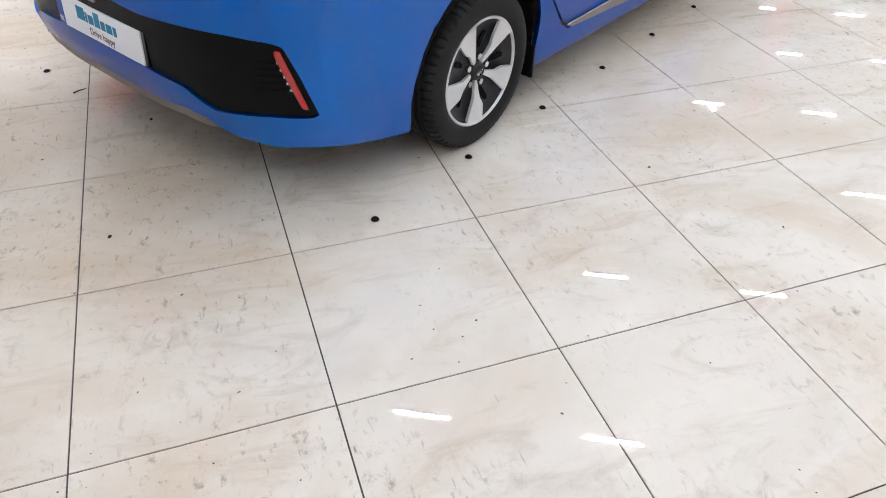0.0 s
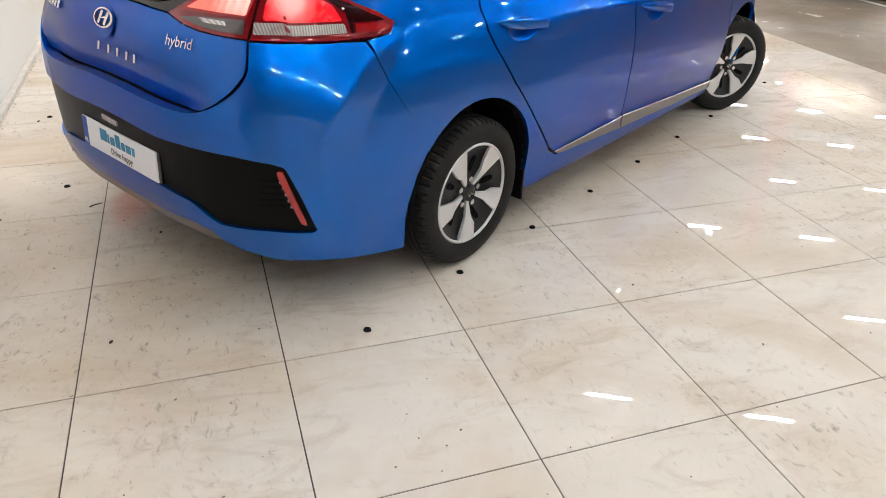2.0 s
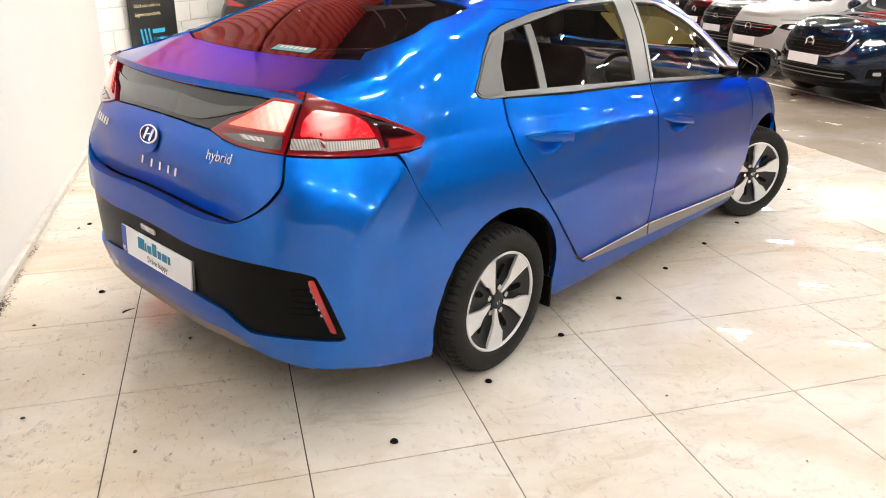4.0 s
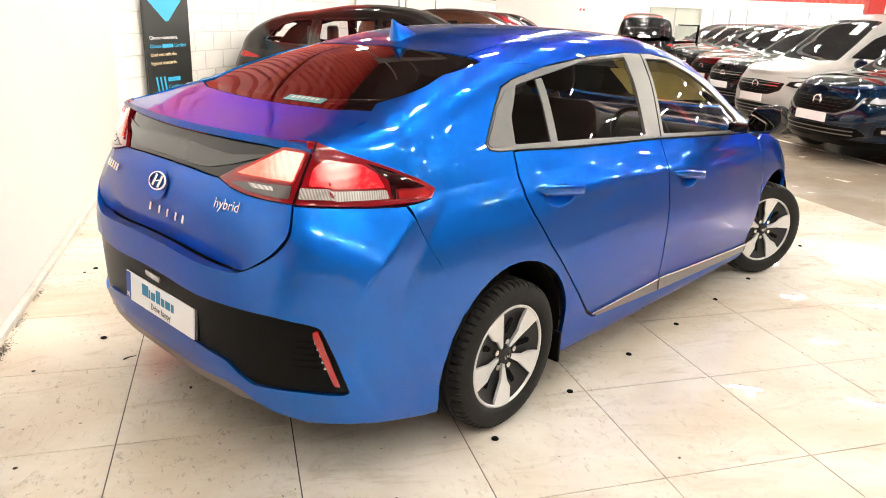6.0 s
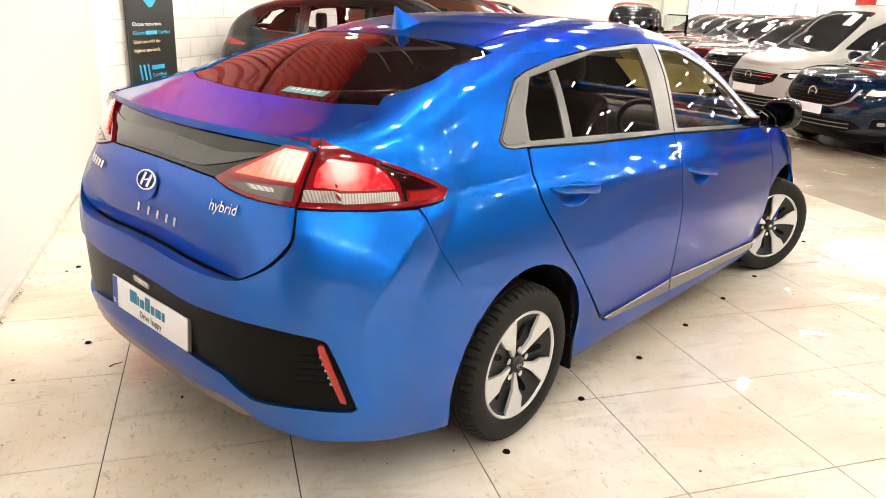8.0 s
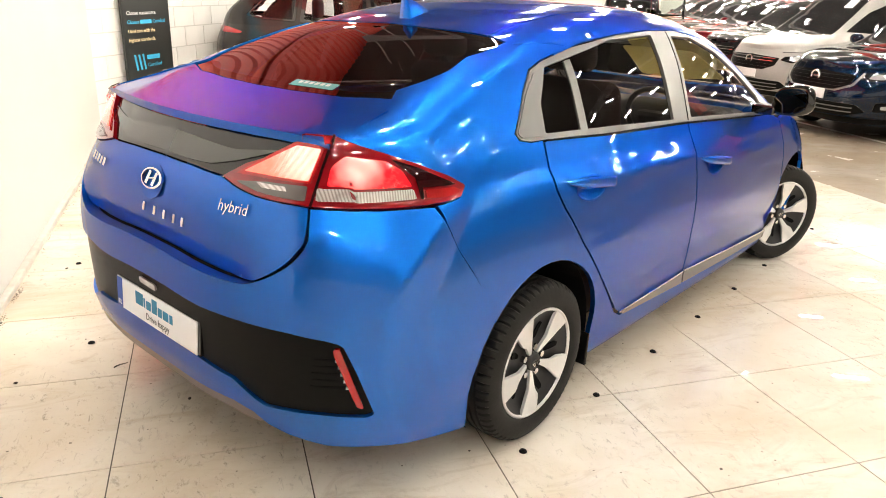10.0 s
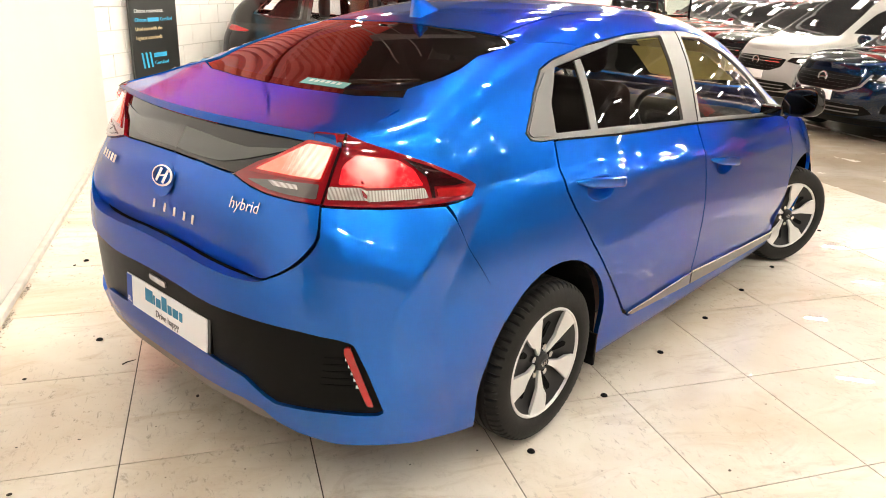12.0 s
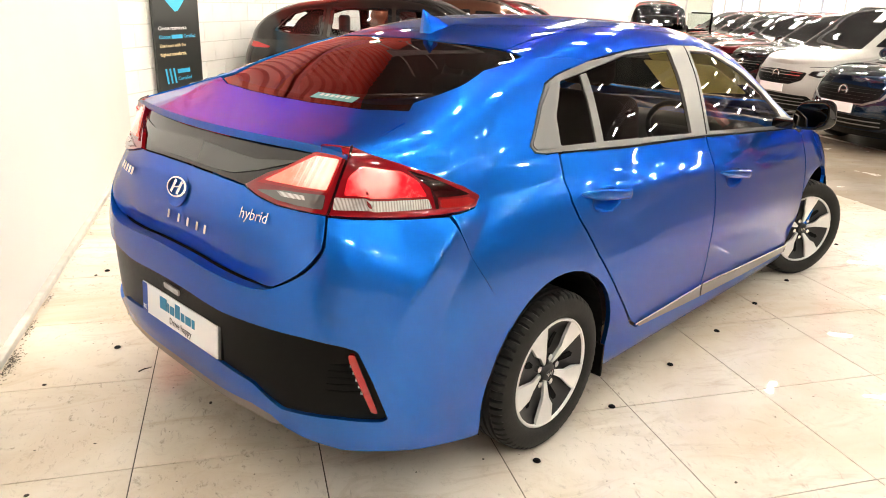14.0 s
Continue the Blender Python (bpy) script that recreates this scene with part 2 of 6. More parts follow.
    bp = nt.nodes.new("ShaderNodeBump")
    bp.inputs["Strength"].default_value, bp.inputs["Distance"].default_value = 0.007, 0.002
    L(tex(3.0, 2), bp.inputs["Height"])
    L(bp.outputs[0], b.inputs["Normal"])
    return m


M_TILE = floor_material("polished_tile", (0.74, 0.692, 0.62), (0.40, 0.32, 0.24), 0.004, 0.02, 0.6)
M_CONCRETE = floor_material("polished_concrete", (0.36, 0.32, 0.27), (0.2, 0.16, 0.12), 0.12, 0.3, 0.6)
M_GROUT = mat("dark_grout", (0.06, 0.048, 0.038), 0.8, vary=0.3, scale=12)

# ---- car skins: smooth shell of a car, from profile curves ----
from mathutils.bvhtree import BVHTree
from mathutils.geometry import delaunay_2d_cdt


def curve(pts, v):
    """Smooth curve through (position, value) pairs (monotone cubic)."""
    xs, ys = [p[0] for p in pts], [p[1] for p in pts]
    if v <= xs[0]:
        return ys[0]
    if v >= xs[-1]:
        return ys[-1]
    n = len(xs)
    d = [(ys[i + 1] - ys[i]) / (xs[i + 1] - xs[i]) for i in range(n - 1)]
    m = [d[0]] + [0.0 if d[i - 1] * d[i] <= 0 else 2 * d[i - 1] * d[i] / (d[i - 1] + d[i]) for i in range(1, n - 1)] + [d[-1]]
    i = max(k for k in range(n - 1) if xs[k] <= v)
    h = xs[i + 1] - xs[i]
    t = (v - xs[i]) / h
    return ((1 + 2 * t) * (1 - t) ** 2 * ys[i] + t * (1 - t) ** 2 * h * m[i] + t * t * (3 - 2 * t) * ys[i + 1] + t * t * (t - 1) * h * m[i + 1])


def spline(pts, k=5):
    """Points of a smooth line through the given ones (Catmull-Rom)."""
    q = [pts[0]] + list(pts) + [pts[-1]]
    out = []
    for i in range(1, len(q) - 2):
        for s in range(k):
            t = s / k
            out.append(tuple(0.5 * (2 * b + (c - a) * t + (2 * a - 5 * b + 4 * c - d) * t * t + (3 * b - a - 3 * c + d) * t ** 3) for a, b, c, d in zip(q[i - 1], q[i], q[i + 1], q[i + 2])))
    return out + [tuple(pts[-1])]


def smooth01(a, b, v):
    t = min(1.0, max(0.0, (v - a) / (b - a)))
    return t * t * (3 - 2 * t)


def skin_grids(c, rows=52, corner=84, mid=70, sect=36):
    """Lower and upper grids of the shell's right half, as lists of rows of points."""
    if "fine" in c and rows == 52:
        rows, mid, sect = c["fine"]
    z0 = c["z0"]
    zr = [z0 + (1.0 - z0) * k / rows for k in range(rows + 1)]
    nf = c["n_front"]
    y0r, y0f = c["y_rear0"], c["y_front0"]
    loop = []
    for k in range(corner):
        t = math.pi / 2 * (k / corner) ** 0.8
        loop.append(("r", t))
    for k in range(mid):
        loop.append(("m", y0r + (y0f - y0r) * k / mid))
    for k in range(corner + 1):
        loop.append(("f", math.pi / 2 * (1 - k / corner)))
    low = []
    for z in zr:
        row = []
        w, yr, yf = curve(c["width"], z), curve(c["rear"], z), curve(c["front"], z)
        nr = curve(c["n_rear"], z)
        for kind, v in loop:
            if kind == "r":
                x = w * curve(c["taper"], y0r) * math.sin(v) ** (2 / nr)
                y = y0r - (y0r - yr) * max(0.0, math.cos(v)) ** (2 / nr)
            elif kind == "m":
                y = v
                x = w * curve(c["taper"], y)
            else:
                x = w * curve(c["taper"], y0f) * max(0.0, math.sin(v)) ** (2 / nf)
                y = y0f + (yf - y0f) * max(0.0, math.cos(v)) ** (2 / nf)
            zs = curve(c["shoulder"], y)
            p = Vector((x, y, z0 + (zs - z0) * (z - z0) / (1 - z0)))
            if "dent" in c:
                p = c["dent"](p)
            row.append(p)
        low.append(row)
    top = low[-1]
    k0 = next(i for i, p in enumerate(top) if p.y >= c["lip_side"])
    a, b = top[k0 - 1], top[k0]
    first = a + (b - a) * ((c["lip_side"] - a.y) / (b.y - a.y))
    def even(pts, v, w):
        """The curve's mean over a short stretch, which takes out its kinks."""
        return sum(curve(pts, v + w * d / 3) for d in range(-3, 4)) / 7

    shape = {n: [even(c[n], k / sect, min(0.07, k / sect, 1 - k / sect)) for k in range(sect + 1)] for n in ("fx", "fz", "fx_box", "fz_box", "fx_hood", "fz_hood")}
    up = []
    for p in [first] + top[k0:]:
        x0, y0, zs = p
        bow = c["bow"] * (1 - smooth01(c["lip_side"], c["lip_side"] + 0.9, y0))
        zc = even(c["roof"], y0 - bow, 0.13 * smooth01(-0.8, -0.5, y0 - bow) * (1 - smooth01(1.6, 1.9, y0)))
        box = 1 - smooth01(c["lip_side"], c["lip_side"] + c["box_len"], y0)
        hood = smooth01(c["cowl"] - 0.25, c["cowl"] + 0.15, y0)
        row = []
        for k in range(sect + 1):
            fx = (1 - hood) * ((1 - box) * shape["fx"][k] + box * shape["fx_box"][k]) + hood * shape["fx_hood"][k]
            fz = (1 - hood) * ((1 - box) * shape["fz"][k] + box * shape["fz_box"][k]) + hood * shape["fz_hood"][k]
            dome = curve(c["dome"], y0) * max(0.0, 1 - (fx / 0.8) ** 6) if "dome" in c else 0.0
            row.append(Vector((x0 * fx, y0 - bow * (1 - fx * fx), zs + (zc - zs) * fz + dome)))
        up.append(row)
    return low, up


def grid_faces(rows, off=0, flip=False):
    n = len(rows[0])
    out = []
    for a in range(len(rows) - 1):
        for b in range(n - 1):
            q = (off + a * n + b, off + a * n + b + 1, off + (a + 1) * n + b + 1, off + (a + 1) * n + b)
            out.append(q[::-1] if flip else q)
    return out


def skin_mesh(c):
    """Verts and faces of the whole shell, both halves."""
    low, up = skin_grids(c)
    verts, faces = [], []
    for sx in (1, -1):
        for rows, fl in ((low, False), (up, True)):
            off = len(verts)
            verts += [Vector((sx * p.x, p.y, p.z)) for r in rows for p in r]
            faces += grid_faces(rows, off, flip=fl != (sx < 0))
        # rear wall between the shoulder and the lip
        edge = up[0]
        n = 16
        wall = []
        for k in range(n + 1):
            s = k / n
            row = []
            for j in range(13):
                x = edge[-1].x + (edge[4].x - edge[-1].x) * j / 12
                # lower end on the top loop, upper end on the lip
                a = min(range(len(low[-1]) - 1), key=lambda i: abs(low[-1][i].x - x) + (9 if low[-1][i].y > 0 else 0))
                q = low[-1][a]
                b = min(edge, key=lambda e: abs(e.x - x) - 0.2 * e.z)
                row.append(Vector((sx * x, q.y + (b.y + 0.03 - q.y) * s, q.z + (b.z - q.z) * s)))
            wall.append(row)
        off = len(verts)
        verts += [p for r in wall for p in r]
        faces += grid_faces(wall, off, flip=sx < 0)
    return verts, faces


def corner_ridge(p):
    """A sharp fold that runs down the rear bumper's corner."""
    if p.y > -0.45 and p.z > 0.7:
        # shoulder line along the flank
        zc = 0.995 - 0.068 * (p.y + 0.3)
        h = 0.008 * max(0.0, 1 - abs(p.z - zc) / (0.03 if p.z > zc else 0.09)) * smooth01(-0.45, -0.2, p.y) * (1 - smooth01(2.0, 2.5, p.y))
        # hollow that sweeps across the doors below the handles
        zh = curve([(0.0, 0.79), (0.43, 0.816), (0.76, 0.857), (1.18, 0.865), (1.9, 0.85), (2.4, 0.83)], p.y)
        h -= 0.008 * max(0.0, 1 - abs(p.z - zh) / (0.055 if p.z > zh else 0.15)) * smooth01(0.0, 0.4, p.y) * (1 - smooth01(2.0, 2.5, p.y))
        p = p + Vector((h if p.x > 0 else -h, 0, 0))
    if p.y > -0.3 or p.z < 0.2:
        return p
    side = 1 if p.x > 0 else -1
    a = math.degrees(math.atan2(abs(p.x), -(p.y + 0.2)))
    fold = curve([(0.3, 63), (0.41, 60), (0.53, 58), (0.68, 57.5), (0.88, 65), (0.975, 71), (1.0, 72)], p.z)
    high = curve([(0.2, 0.0), (0.36, 0.028), (0.66, 0.032), (0.8, 0.032), (0.9, 0.030), (0.95, 0.025), (1.0, 0.017)], p.z)
    high += curve([(0.6, 0.0), (0.75, 0.005), (0.88, 0.010), (0.95, 0.010), (1.0, 0.007)], p.z)
    if a > fold:
        h = high * max(0.0, 1 - (a - fold) / 9.5)
    else:
        h = high * curve([(0, 1.0), (1.6, 0.84), (3.2, 0.72), (5, 0.62), (8, 0.50), (13, 0.32), (20, 0.12), (28, 0.0)], fold - a)
    return p + Vector((side * math.sin(radians(a)), -math.cos(radians(a)), 0)) * h


def corner_rise(a, z):
    """How far outlines climb where they go round the rear corner."""
    a = math.degrees(abs(a))
    return 0.025 * (1 - 0.7 * smooth01(0.25, 0.95, z)) * smooth01(15, 45, a) * (1 - smooth01(58, 80, a))


HATCH = dict(
    dent=corner_ridge, fine=(84, 160, 80), dome=[(0.1, 0.0), (0.3, 0.022), (0.6, 0.05), (1.0, 0.064), (1.4, 0.06), (1.75, 0.03), (2.1, 0.0)],
    z0=0.16, n_rear=[(0.2, 3.5), (0.68, 3.5), (0.85, 3.45), (1.0, 3.3)], n_front=2.5, y_rear0=-0.2, y_front0=2.55, lip_side=-0.72, bow=0.12, box_len=1.0, cowl=2.45, rise=corner_rise,
    width=[(0.16, 0.855), (0.22, 0.882), (0.32, 0.889), (0.45, 0.906), (0.6, 0.916), (0.72, 0.911), (0.8, 0.901), (0.9, 0.871), (1.0, 0.826)],
    taper=[(-0.2, 0.985), (0.6, 1.0), (1.6, 1.0), (2.55, 0.985)],
    rear=[(0.16, -0.87), (0.22, -0.92), (0.3, -0.955), (0.36, -0.968), (0.42, -0.978), (0.5, -0.978), (0.66, -0.98), (0.74, -0.978), (0.82, -0.968), (0.93, -0.943), (1.0, -0.915)],
    front=[(0.16, 3.4), (0.25, 3.52), (0.4, 3.57), (0.6, 3.57), (0.8, 3.55), (1.0, 3.5)],
    shoulder=[(-0.9, 1.0), (2.0, 1.0), (2.4, 0.97), (2.9, 0.88), (3.3, 0.76), (3.6, 0.66)],
    roof=[(-0.84, 1.174), (-0.7, 1.194), (-0.55, 1.222), (-0.35, 1.285), (-0.1, 1.364), (0.148, 1.430), (0.4, 1.455), (0.7, 1.463), (1.0, 1.461), (1.4, 1.452), (1.75, 1.415), (2.0, 1.335), (2.3, 1.19), (2.5, 1.075), (2.7, 1.0), (2.85, 0.97), (3.1, 0.91), (3.35, 0.81), (3.6, 0.66)],
    fx=[(0, 1), (0.18, 0.945), (0.36, 0.882), (0.52, 0.81), (0.62, 0.74), (0.72, 0.6), (0.85, 0.33), (1, 0)],
    fz=[(0, 0), (0.18, 0.24), (0.36, 0.5), (0.52, 0.74), (0.62, 0.872), (0.72, 0.95), (0.85, 0.988), (1, 1)],
    fx_box=[(0, 1), (0.18, 0.982), (0.36, 0.953), (0.52, 0.905), (0.62, 0.84), (0.72, 0.70), (0.85, 0.38), (1, 0)],
    fz_box=[(0, 0), (0.18, 0.36), (0.36, 0.66), (0.52, 0.865), (0.62, 0.95), (0.72, 0.99), (0.85, 1.0), (1, 1)],
    fx_hood=[(0, 1), (0.2, 0.95), (0.4, 0.85), (0.6, 0.65), (0.8, 0.35), (1, 0)],
    fz_hood=[(0, 0), (0.2, 0.3), (0.4, 0.6), (0.6, 0.83), (0.8, 0.96), (1, 1)],
)
CAR_AT = pose(0.3737, 1.8608, 0, 0, 0, 30.6 - 90)


# ---- building blocks ----
def link_mesh(name, verts, faces, material, parent=None, label="", smooth=True, normals=None):
    me = bpy.data.meshes.new(name)
    me.from_pydata([tuple(v) for v in verts], [], faces)
    me.materials.append(material)
    if smooth:
        me.shade_smooth()
    if normals is not None:
        me.normals_split_custom_set_from_vertices([tuple(n) for n in normals])
    ob = new(name, me)
    if parent is not None:
        ob.parent = parent
    if label:
        ob["label"] = label
    return ob


def part(name, bm, material, parent, label="", smooth=False):
    me = bpy.data.meshes.new(name)
    bm.to_mesh(me)
    bm.free()
    me.materials.append(material)
    if smooth:
        me.shade_smooth()
    ob = new(name, me)
    ob.parent = parent
    if label:
        ob["label"] = label
    return ob


def bm_box(x0, x1, y0, y1, z0, z1, bevel=0.0, seg=2, bm=None):
    own = bmesh.new()
    bmesh.ops.create_cube(own, size=1)
    for v in own.verts:
        v.co = Vector((x0 + (v.co.x + 0.5) * (x1 - x0), y0 + (v.co.y + 0.5) * (y1 - y0), z0 + (v.co.z + 0.5) * (z1 - z0)))
    if bevel:
        bmesh.ops.bevel(own, geom=own.edges[:], offset=bevel, segments=seg, affect="EDGES", profile=0.5)
    if bm is None:
        return own
    me = bpy.data.meshes.new("tmp")
    own.to_mesh(me)
    own.free()
    bm.from_mesh(me)
    bpy.data.meshes.remove(me)
    return bm


def bm_cyl(r, depth, m=Matrix(), seg=24, r2=None, bm=None):
    bm = bm or bmesh.new()
    bmesh.ops.create_cone(bm, cap_ends=True, segments=seg, radius1=r, radius2=r if r2 is None else r2, depth=depth, matrix=m)
    return bm


def revolve(profile, seg=72, tread=None):
    """Verts and faces of a profile of (x, r) turned about the x axis."""
    verts, faces, n = [], [], len(profile)
    for k in range(seg):
        a = 2 * math.pi * k / seg
        for x, r in profile:
            if tread:
                r = tread(k, x, r)
            verts.append((x, r * math.cos(a), r * math.sin(a)))
    for k in range(seg):
        for i in range(n - 1):
            a, b = k * n + i, ((k + 1) % seg) * n + i
            faces.append((a, a + 1, b + 1, b))
    return verts, faces


def prism(poly, m, depth):
    """A flat outline in the local xy plane of m, pushed back by depth along its -z."""
    n = len(poly)
    verts = [m @ Vector((x, y, 0)) for x, y in poly] + [m @ Vector((x, y, -depth)) for x, y in poly]
    bm = bmesh.new()
    vs = [bm.verts.new(v) for v in verts]
    bm.faces.new(vs[:n])
    bm.faces.new(vs[n:][::-1])
    for i in range(n):
        bm.faces.new((vs[i], vs[i + n], vs[(i + 1) % n + n], vs[(i + 1) % n]))
    bmesh.ops.recalc_face_normals(bm, faces=bm.faces[:])
    return bm


def fillet(poly, r, seg=4):
    """Rounds the corners of a closed outline."""
    if r <= 0:
        return [Vector(p) for p in poly]
    out, n = [], len(poly)
    for i in range(n):
        a, b, c = Vector(poly[i - 1]), Vector(poly[i]), Vector(poly[(i + 1) % n])
        la, lc = (a - b).length, (c - b).length
        k = min(r, 0.45 * la, 0.45 * lc)
        p, q = b + (a - b) / max(la, 1e-9) * k, b + (c - b) / max(lc, 1e-9) * k
        for s in range(seg + 1):
            t = s / seg
            out.append((1 - t) ** 2 * p + 2 * t * (1 - t) * b + t * t * q)
    return out


def densify(poly, step):
    out, n = [], len(poly)
    for i in range(n):
        a, b = poly[i], poly[(i + 1) % n]
        k = max(1, math.ceil((b - a).length / step))
        out += [a + (b - a) * j / k for j in range(k)]
    return out


def inside(p, poly):
    hit, n = False, len(poly)
    for i in range(n):
        a, b = poly[i], poly[i - 1]
        if (a[1] > p[1]) != (b[1] > p[1]) and p[0] < (b[0] - a[0]) * (p[1] - a[1]) / (b[1] - a[1]) + a[0]:
            hit = not hit
    return hit


def flat_fill(poly, holes, step):
    """Points and triangles that fill an outline with holes, on an even grid inside."""
    loops = [densify(poly, step)] + [densify(h, step) for h in holes]
    pts, edges = [], []
    for lp in loops:
        o = len(pts)
        pts += lp
        edges += [(o + i, o + (i + 1) % len(lp)) for i in range(len(lp))]
    rim = len(pts)
    lo = Vector((min(p[0] for p in poly), min(p[1] for p in poly)))
    hi = Vector((max(p[0] for p in poly), max(p[1] for p in poly)))
    edge_pts = np.array([tuple(p) for p in pts])
    for i in range(int((hi.x - lo.x) / step) + 1):
        for j in range(int((hi.y - lo.y) / step) + 1):
            p = Vector((lo.x + (i + 0.5 * (j % 2)) * step, lo.y + j * step))
            if inside(p, loops[0]) and not any(inside(p, h) for h in loops[1:]):
                if np.min((edge_pts[:, 0] - p.x) ** 2 + (edge_pts[:, 1] - p.y) ** 2) > (0.45 * step) ** 2:
                    pts.append(p)
    co, _, tris, *_ = delaunay_2d_cdt(pts, edges, [], 0, 1e-7)
    keep = []
    for t in tris:
        c = (co[t[0]] + co[t[1]] + co[t[2]]) / 3
        if inside(c, loops[0]) and not any(inside(c, h) for h in loops[1:]):
            keep.append(tuple(t))
    return co, keep


class Skin:
    """A car's shell: outlines drawn on it become curved sheets."""

    def __init__(self, c):
        self.c = c
        verts, quads = skin_mesh(c)
        self.up = skin_grids(c)[1]
        self.verts = verts
        tris = [t for q in quads for t in ((q[0], q[1], q[2]), (q[0], q[2], q[3]))]
        wall = self.wall_from(verts, c)
        V = np.array([tuple(v) for v in verts])
        T = np.array(tris)
        fn = np.cross(V[T[:, 1]] - V[T[:, 0]], V[T[:, 2]] - V[T[:, 0]])
        mid = V[T].mean(1)
        out = mid - np.array([0, 1.2, 0.55])
        out[:, 1] *= 0.35
        flip = (fn * out).sum(1) < 0
        fn[flip] *= -1
        key, weld = {}, np.zeros(len(V), int)
        for i, v in enumerate(V):
            weld[i] = key.setdefault((round(v[0], 4), round(v[1], 4), round(v[2], 4), bool(wall[i])), len(key))
        acc = np.zeros((len(key), 3))
        for k in range(3):
            np.add.at(acc, weld[T[:, k]], fn)
        acc /= np.maximum(np.linalg.norm(acc, axis=1), 1e-12)[:, None]
        self.normals, self.V, self.T = acc[weld], V, T
        self.bvh = BVHTree.FromPolygons([tuple(v) for v in V], [tuple(int(i) for i in t) for t in T])

    def wall_from(self, verts, c):
        half = len(verts) // 2
        n_wall = 17 * 13
        flag = np.zeros(len(verts), bool)
        flag[half - n_wall:half] = True
        flag[2 * half - n_wall:] = True
        return flag

    def on(self, origin, way):
        hit, n, i, far = self.bvh.ray_cast(origin, way)
        if way.z == 0:
            # skip cracks between the grids
            near = [(dz, *self.bvh.ray_cast(origin + Vector((0, 0, dz)), way)) for dz in (0.006, -0.006, 0.014, -0.014)]
            near = [q for q in near if q[1] is not None and (hit is None or q[4] < far - 0.02)]
            if len(near) > 1:
                dz, hit, n, i, far = near[0]
                hit = hit - Vector((0, 0, dz))
        if hit is None or (way.z == 0 and far > 1.75):
            hit, n, i, _ = self.bvh.find_nearest(origin + way * 1.15)
        a, b, c = (self.V[k] for k in self.T[i])
        p = np.array(hit)
        v0, v1, v2 = b - a, c - a, p - a
        d00, d01, d11, d20, d21 = v0 @ v0, v0 @ v1, v1 @ v1, v2 @ v0, v2 @ v1
        den = d00 * d11 - d01 * d01
        v, w = ((d11 * d20 - d01 * d21) / den, (d00 * d21 - d01 * d20) / den) if abs(den) > 1e-14 else (0.3, 0.3)
        nn = self.normals[self.T[i][0]] * (1 - v - w) + self.normals[self.T[i][1]] * v + self.normals[self.T[i][2]] * w
        return hit, Vector(nn).normalized()

    def ray(self, proj, u, v):
        if proj == "side":
            return Vector((2.0, u, v)), Vector((-1, 0, 0))
        if proj == "cyl":
            a = u / 0.8
            v += self.c["rise"](a, v) if "rise" in self.c else 0.0
            return Vector((2 * math.sin(a), -0.2 - 2 * math.cos(a), v)), Vector((-math.sin(a), math.cos(a), 0))
        if proj == "nose":
            a = u / 0.8
            return Vector((2 * math.sin(a), 2.55 + 2 * math.cos(a), v)), Vector((-math.sin(a), -math.cos(a), 0))
        return Vector((u, v, 3.0)), Vector((0, 0, -1))

    def patch(self, name, poly, proj, material, parent, off=0.0, depth=0.012, step=0.03, holes=(), r=0.0, label="", mirror=False, own=False):
        if proj in ("cyl", "nose"):
            scale = lambda q: [Vector((radians(a) * 0.8, z)) for a, z in q]
        else:
            scale = lambda q: [Vector(p) for p in q]
        outer = fillet(scale(poly), r)
        hs = [fillet(scale(h), hr) for h, hr in holes]
        co, tris = flat_fill(outer, hs, step)
        pts, nors = [], []
        for p in co:
            hit, n = self.on(*self.ray(proj, p.x, p.y))
            o = off(hit) if callable(off) else off
            pts.append(hit + n * o)
            nors.append(n)
        # points that slipped through a crack between the grids go back to their neighbours
        ring = [set() for _ in pts]
        for t in tris:
            for i in t:
                ring[i].update(j for j in t if j != i)
        for i, near in enumerate(ring):
            mid = sum((pts[j] for j in near), Vector()) / max(1, len(near))
            if len(near) > 2 and (pts[i] - mid).dot(nors[i]) < -0.006 and abs((pts[i] - mid).dot(nors[i])) > 0.3 * step:
                pts[i], nors[i] = mid, sum((nors[j] for j in near), Vector()).normalized()
        # faces look outwards
        faces = []
        for a, b, c in tris:
            f = (pts[b] - pts[a]).cross(pts[c] - pts[a])
            faces.append((a, b, c) if f.dot(nors[a] + nors[b] + nors[c]) > 0 else (a, c, b))
        # rim: edges with one face, pushed inwards
        count = {}
        for f in faces:
            for a, b in ((f[0], f[1]), (f[1], f[2]), (f[2], f[0])):
                key = (min(a, b), max(a, b))
                count[key] = (count.get(key, (0,))[0] + 1, a, b)
        if depth:
            centre = sum(pts, Vector()) / len(pts)
            for n, a, b in [v for v in count.values() if v[0] == 1]:
                o = len(pts)
                side = (pts[b] - pts[a]).cross(nors[a] + nors[b])
                side = side.normalized() if side.length > 1e-9 else nors[a]
                pts += [pts[a].copy(), pts[b].copy(), pts[b] - nors[b] * depth, pts[a] - nors[a] * depth]
                nors += [side] * 4
                faces.append((o, o + 3, o + 2, o + 1))
        if mirror:
            pts = [Vector((-p.x, p.y, p.z)) for p in pts]
            nors = [Vector((-n.x, n.y, n.z)) for n in nors]
            faces = [f[::-1] for f in faces]
        return link_mesh(name, pts, faces, material, parent, label, True, None if own else nors)


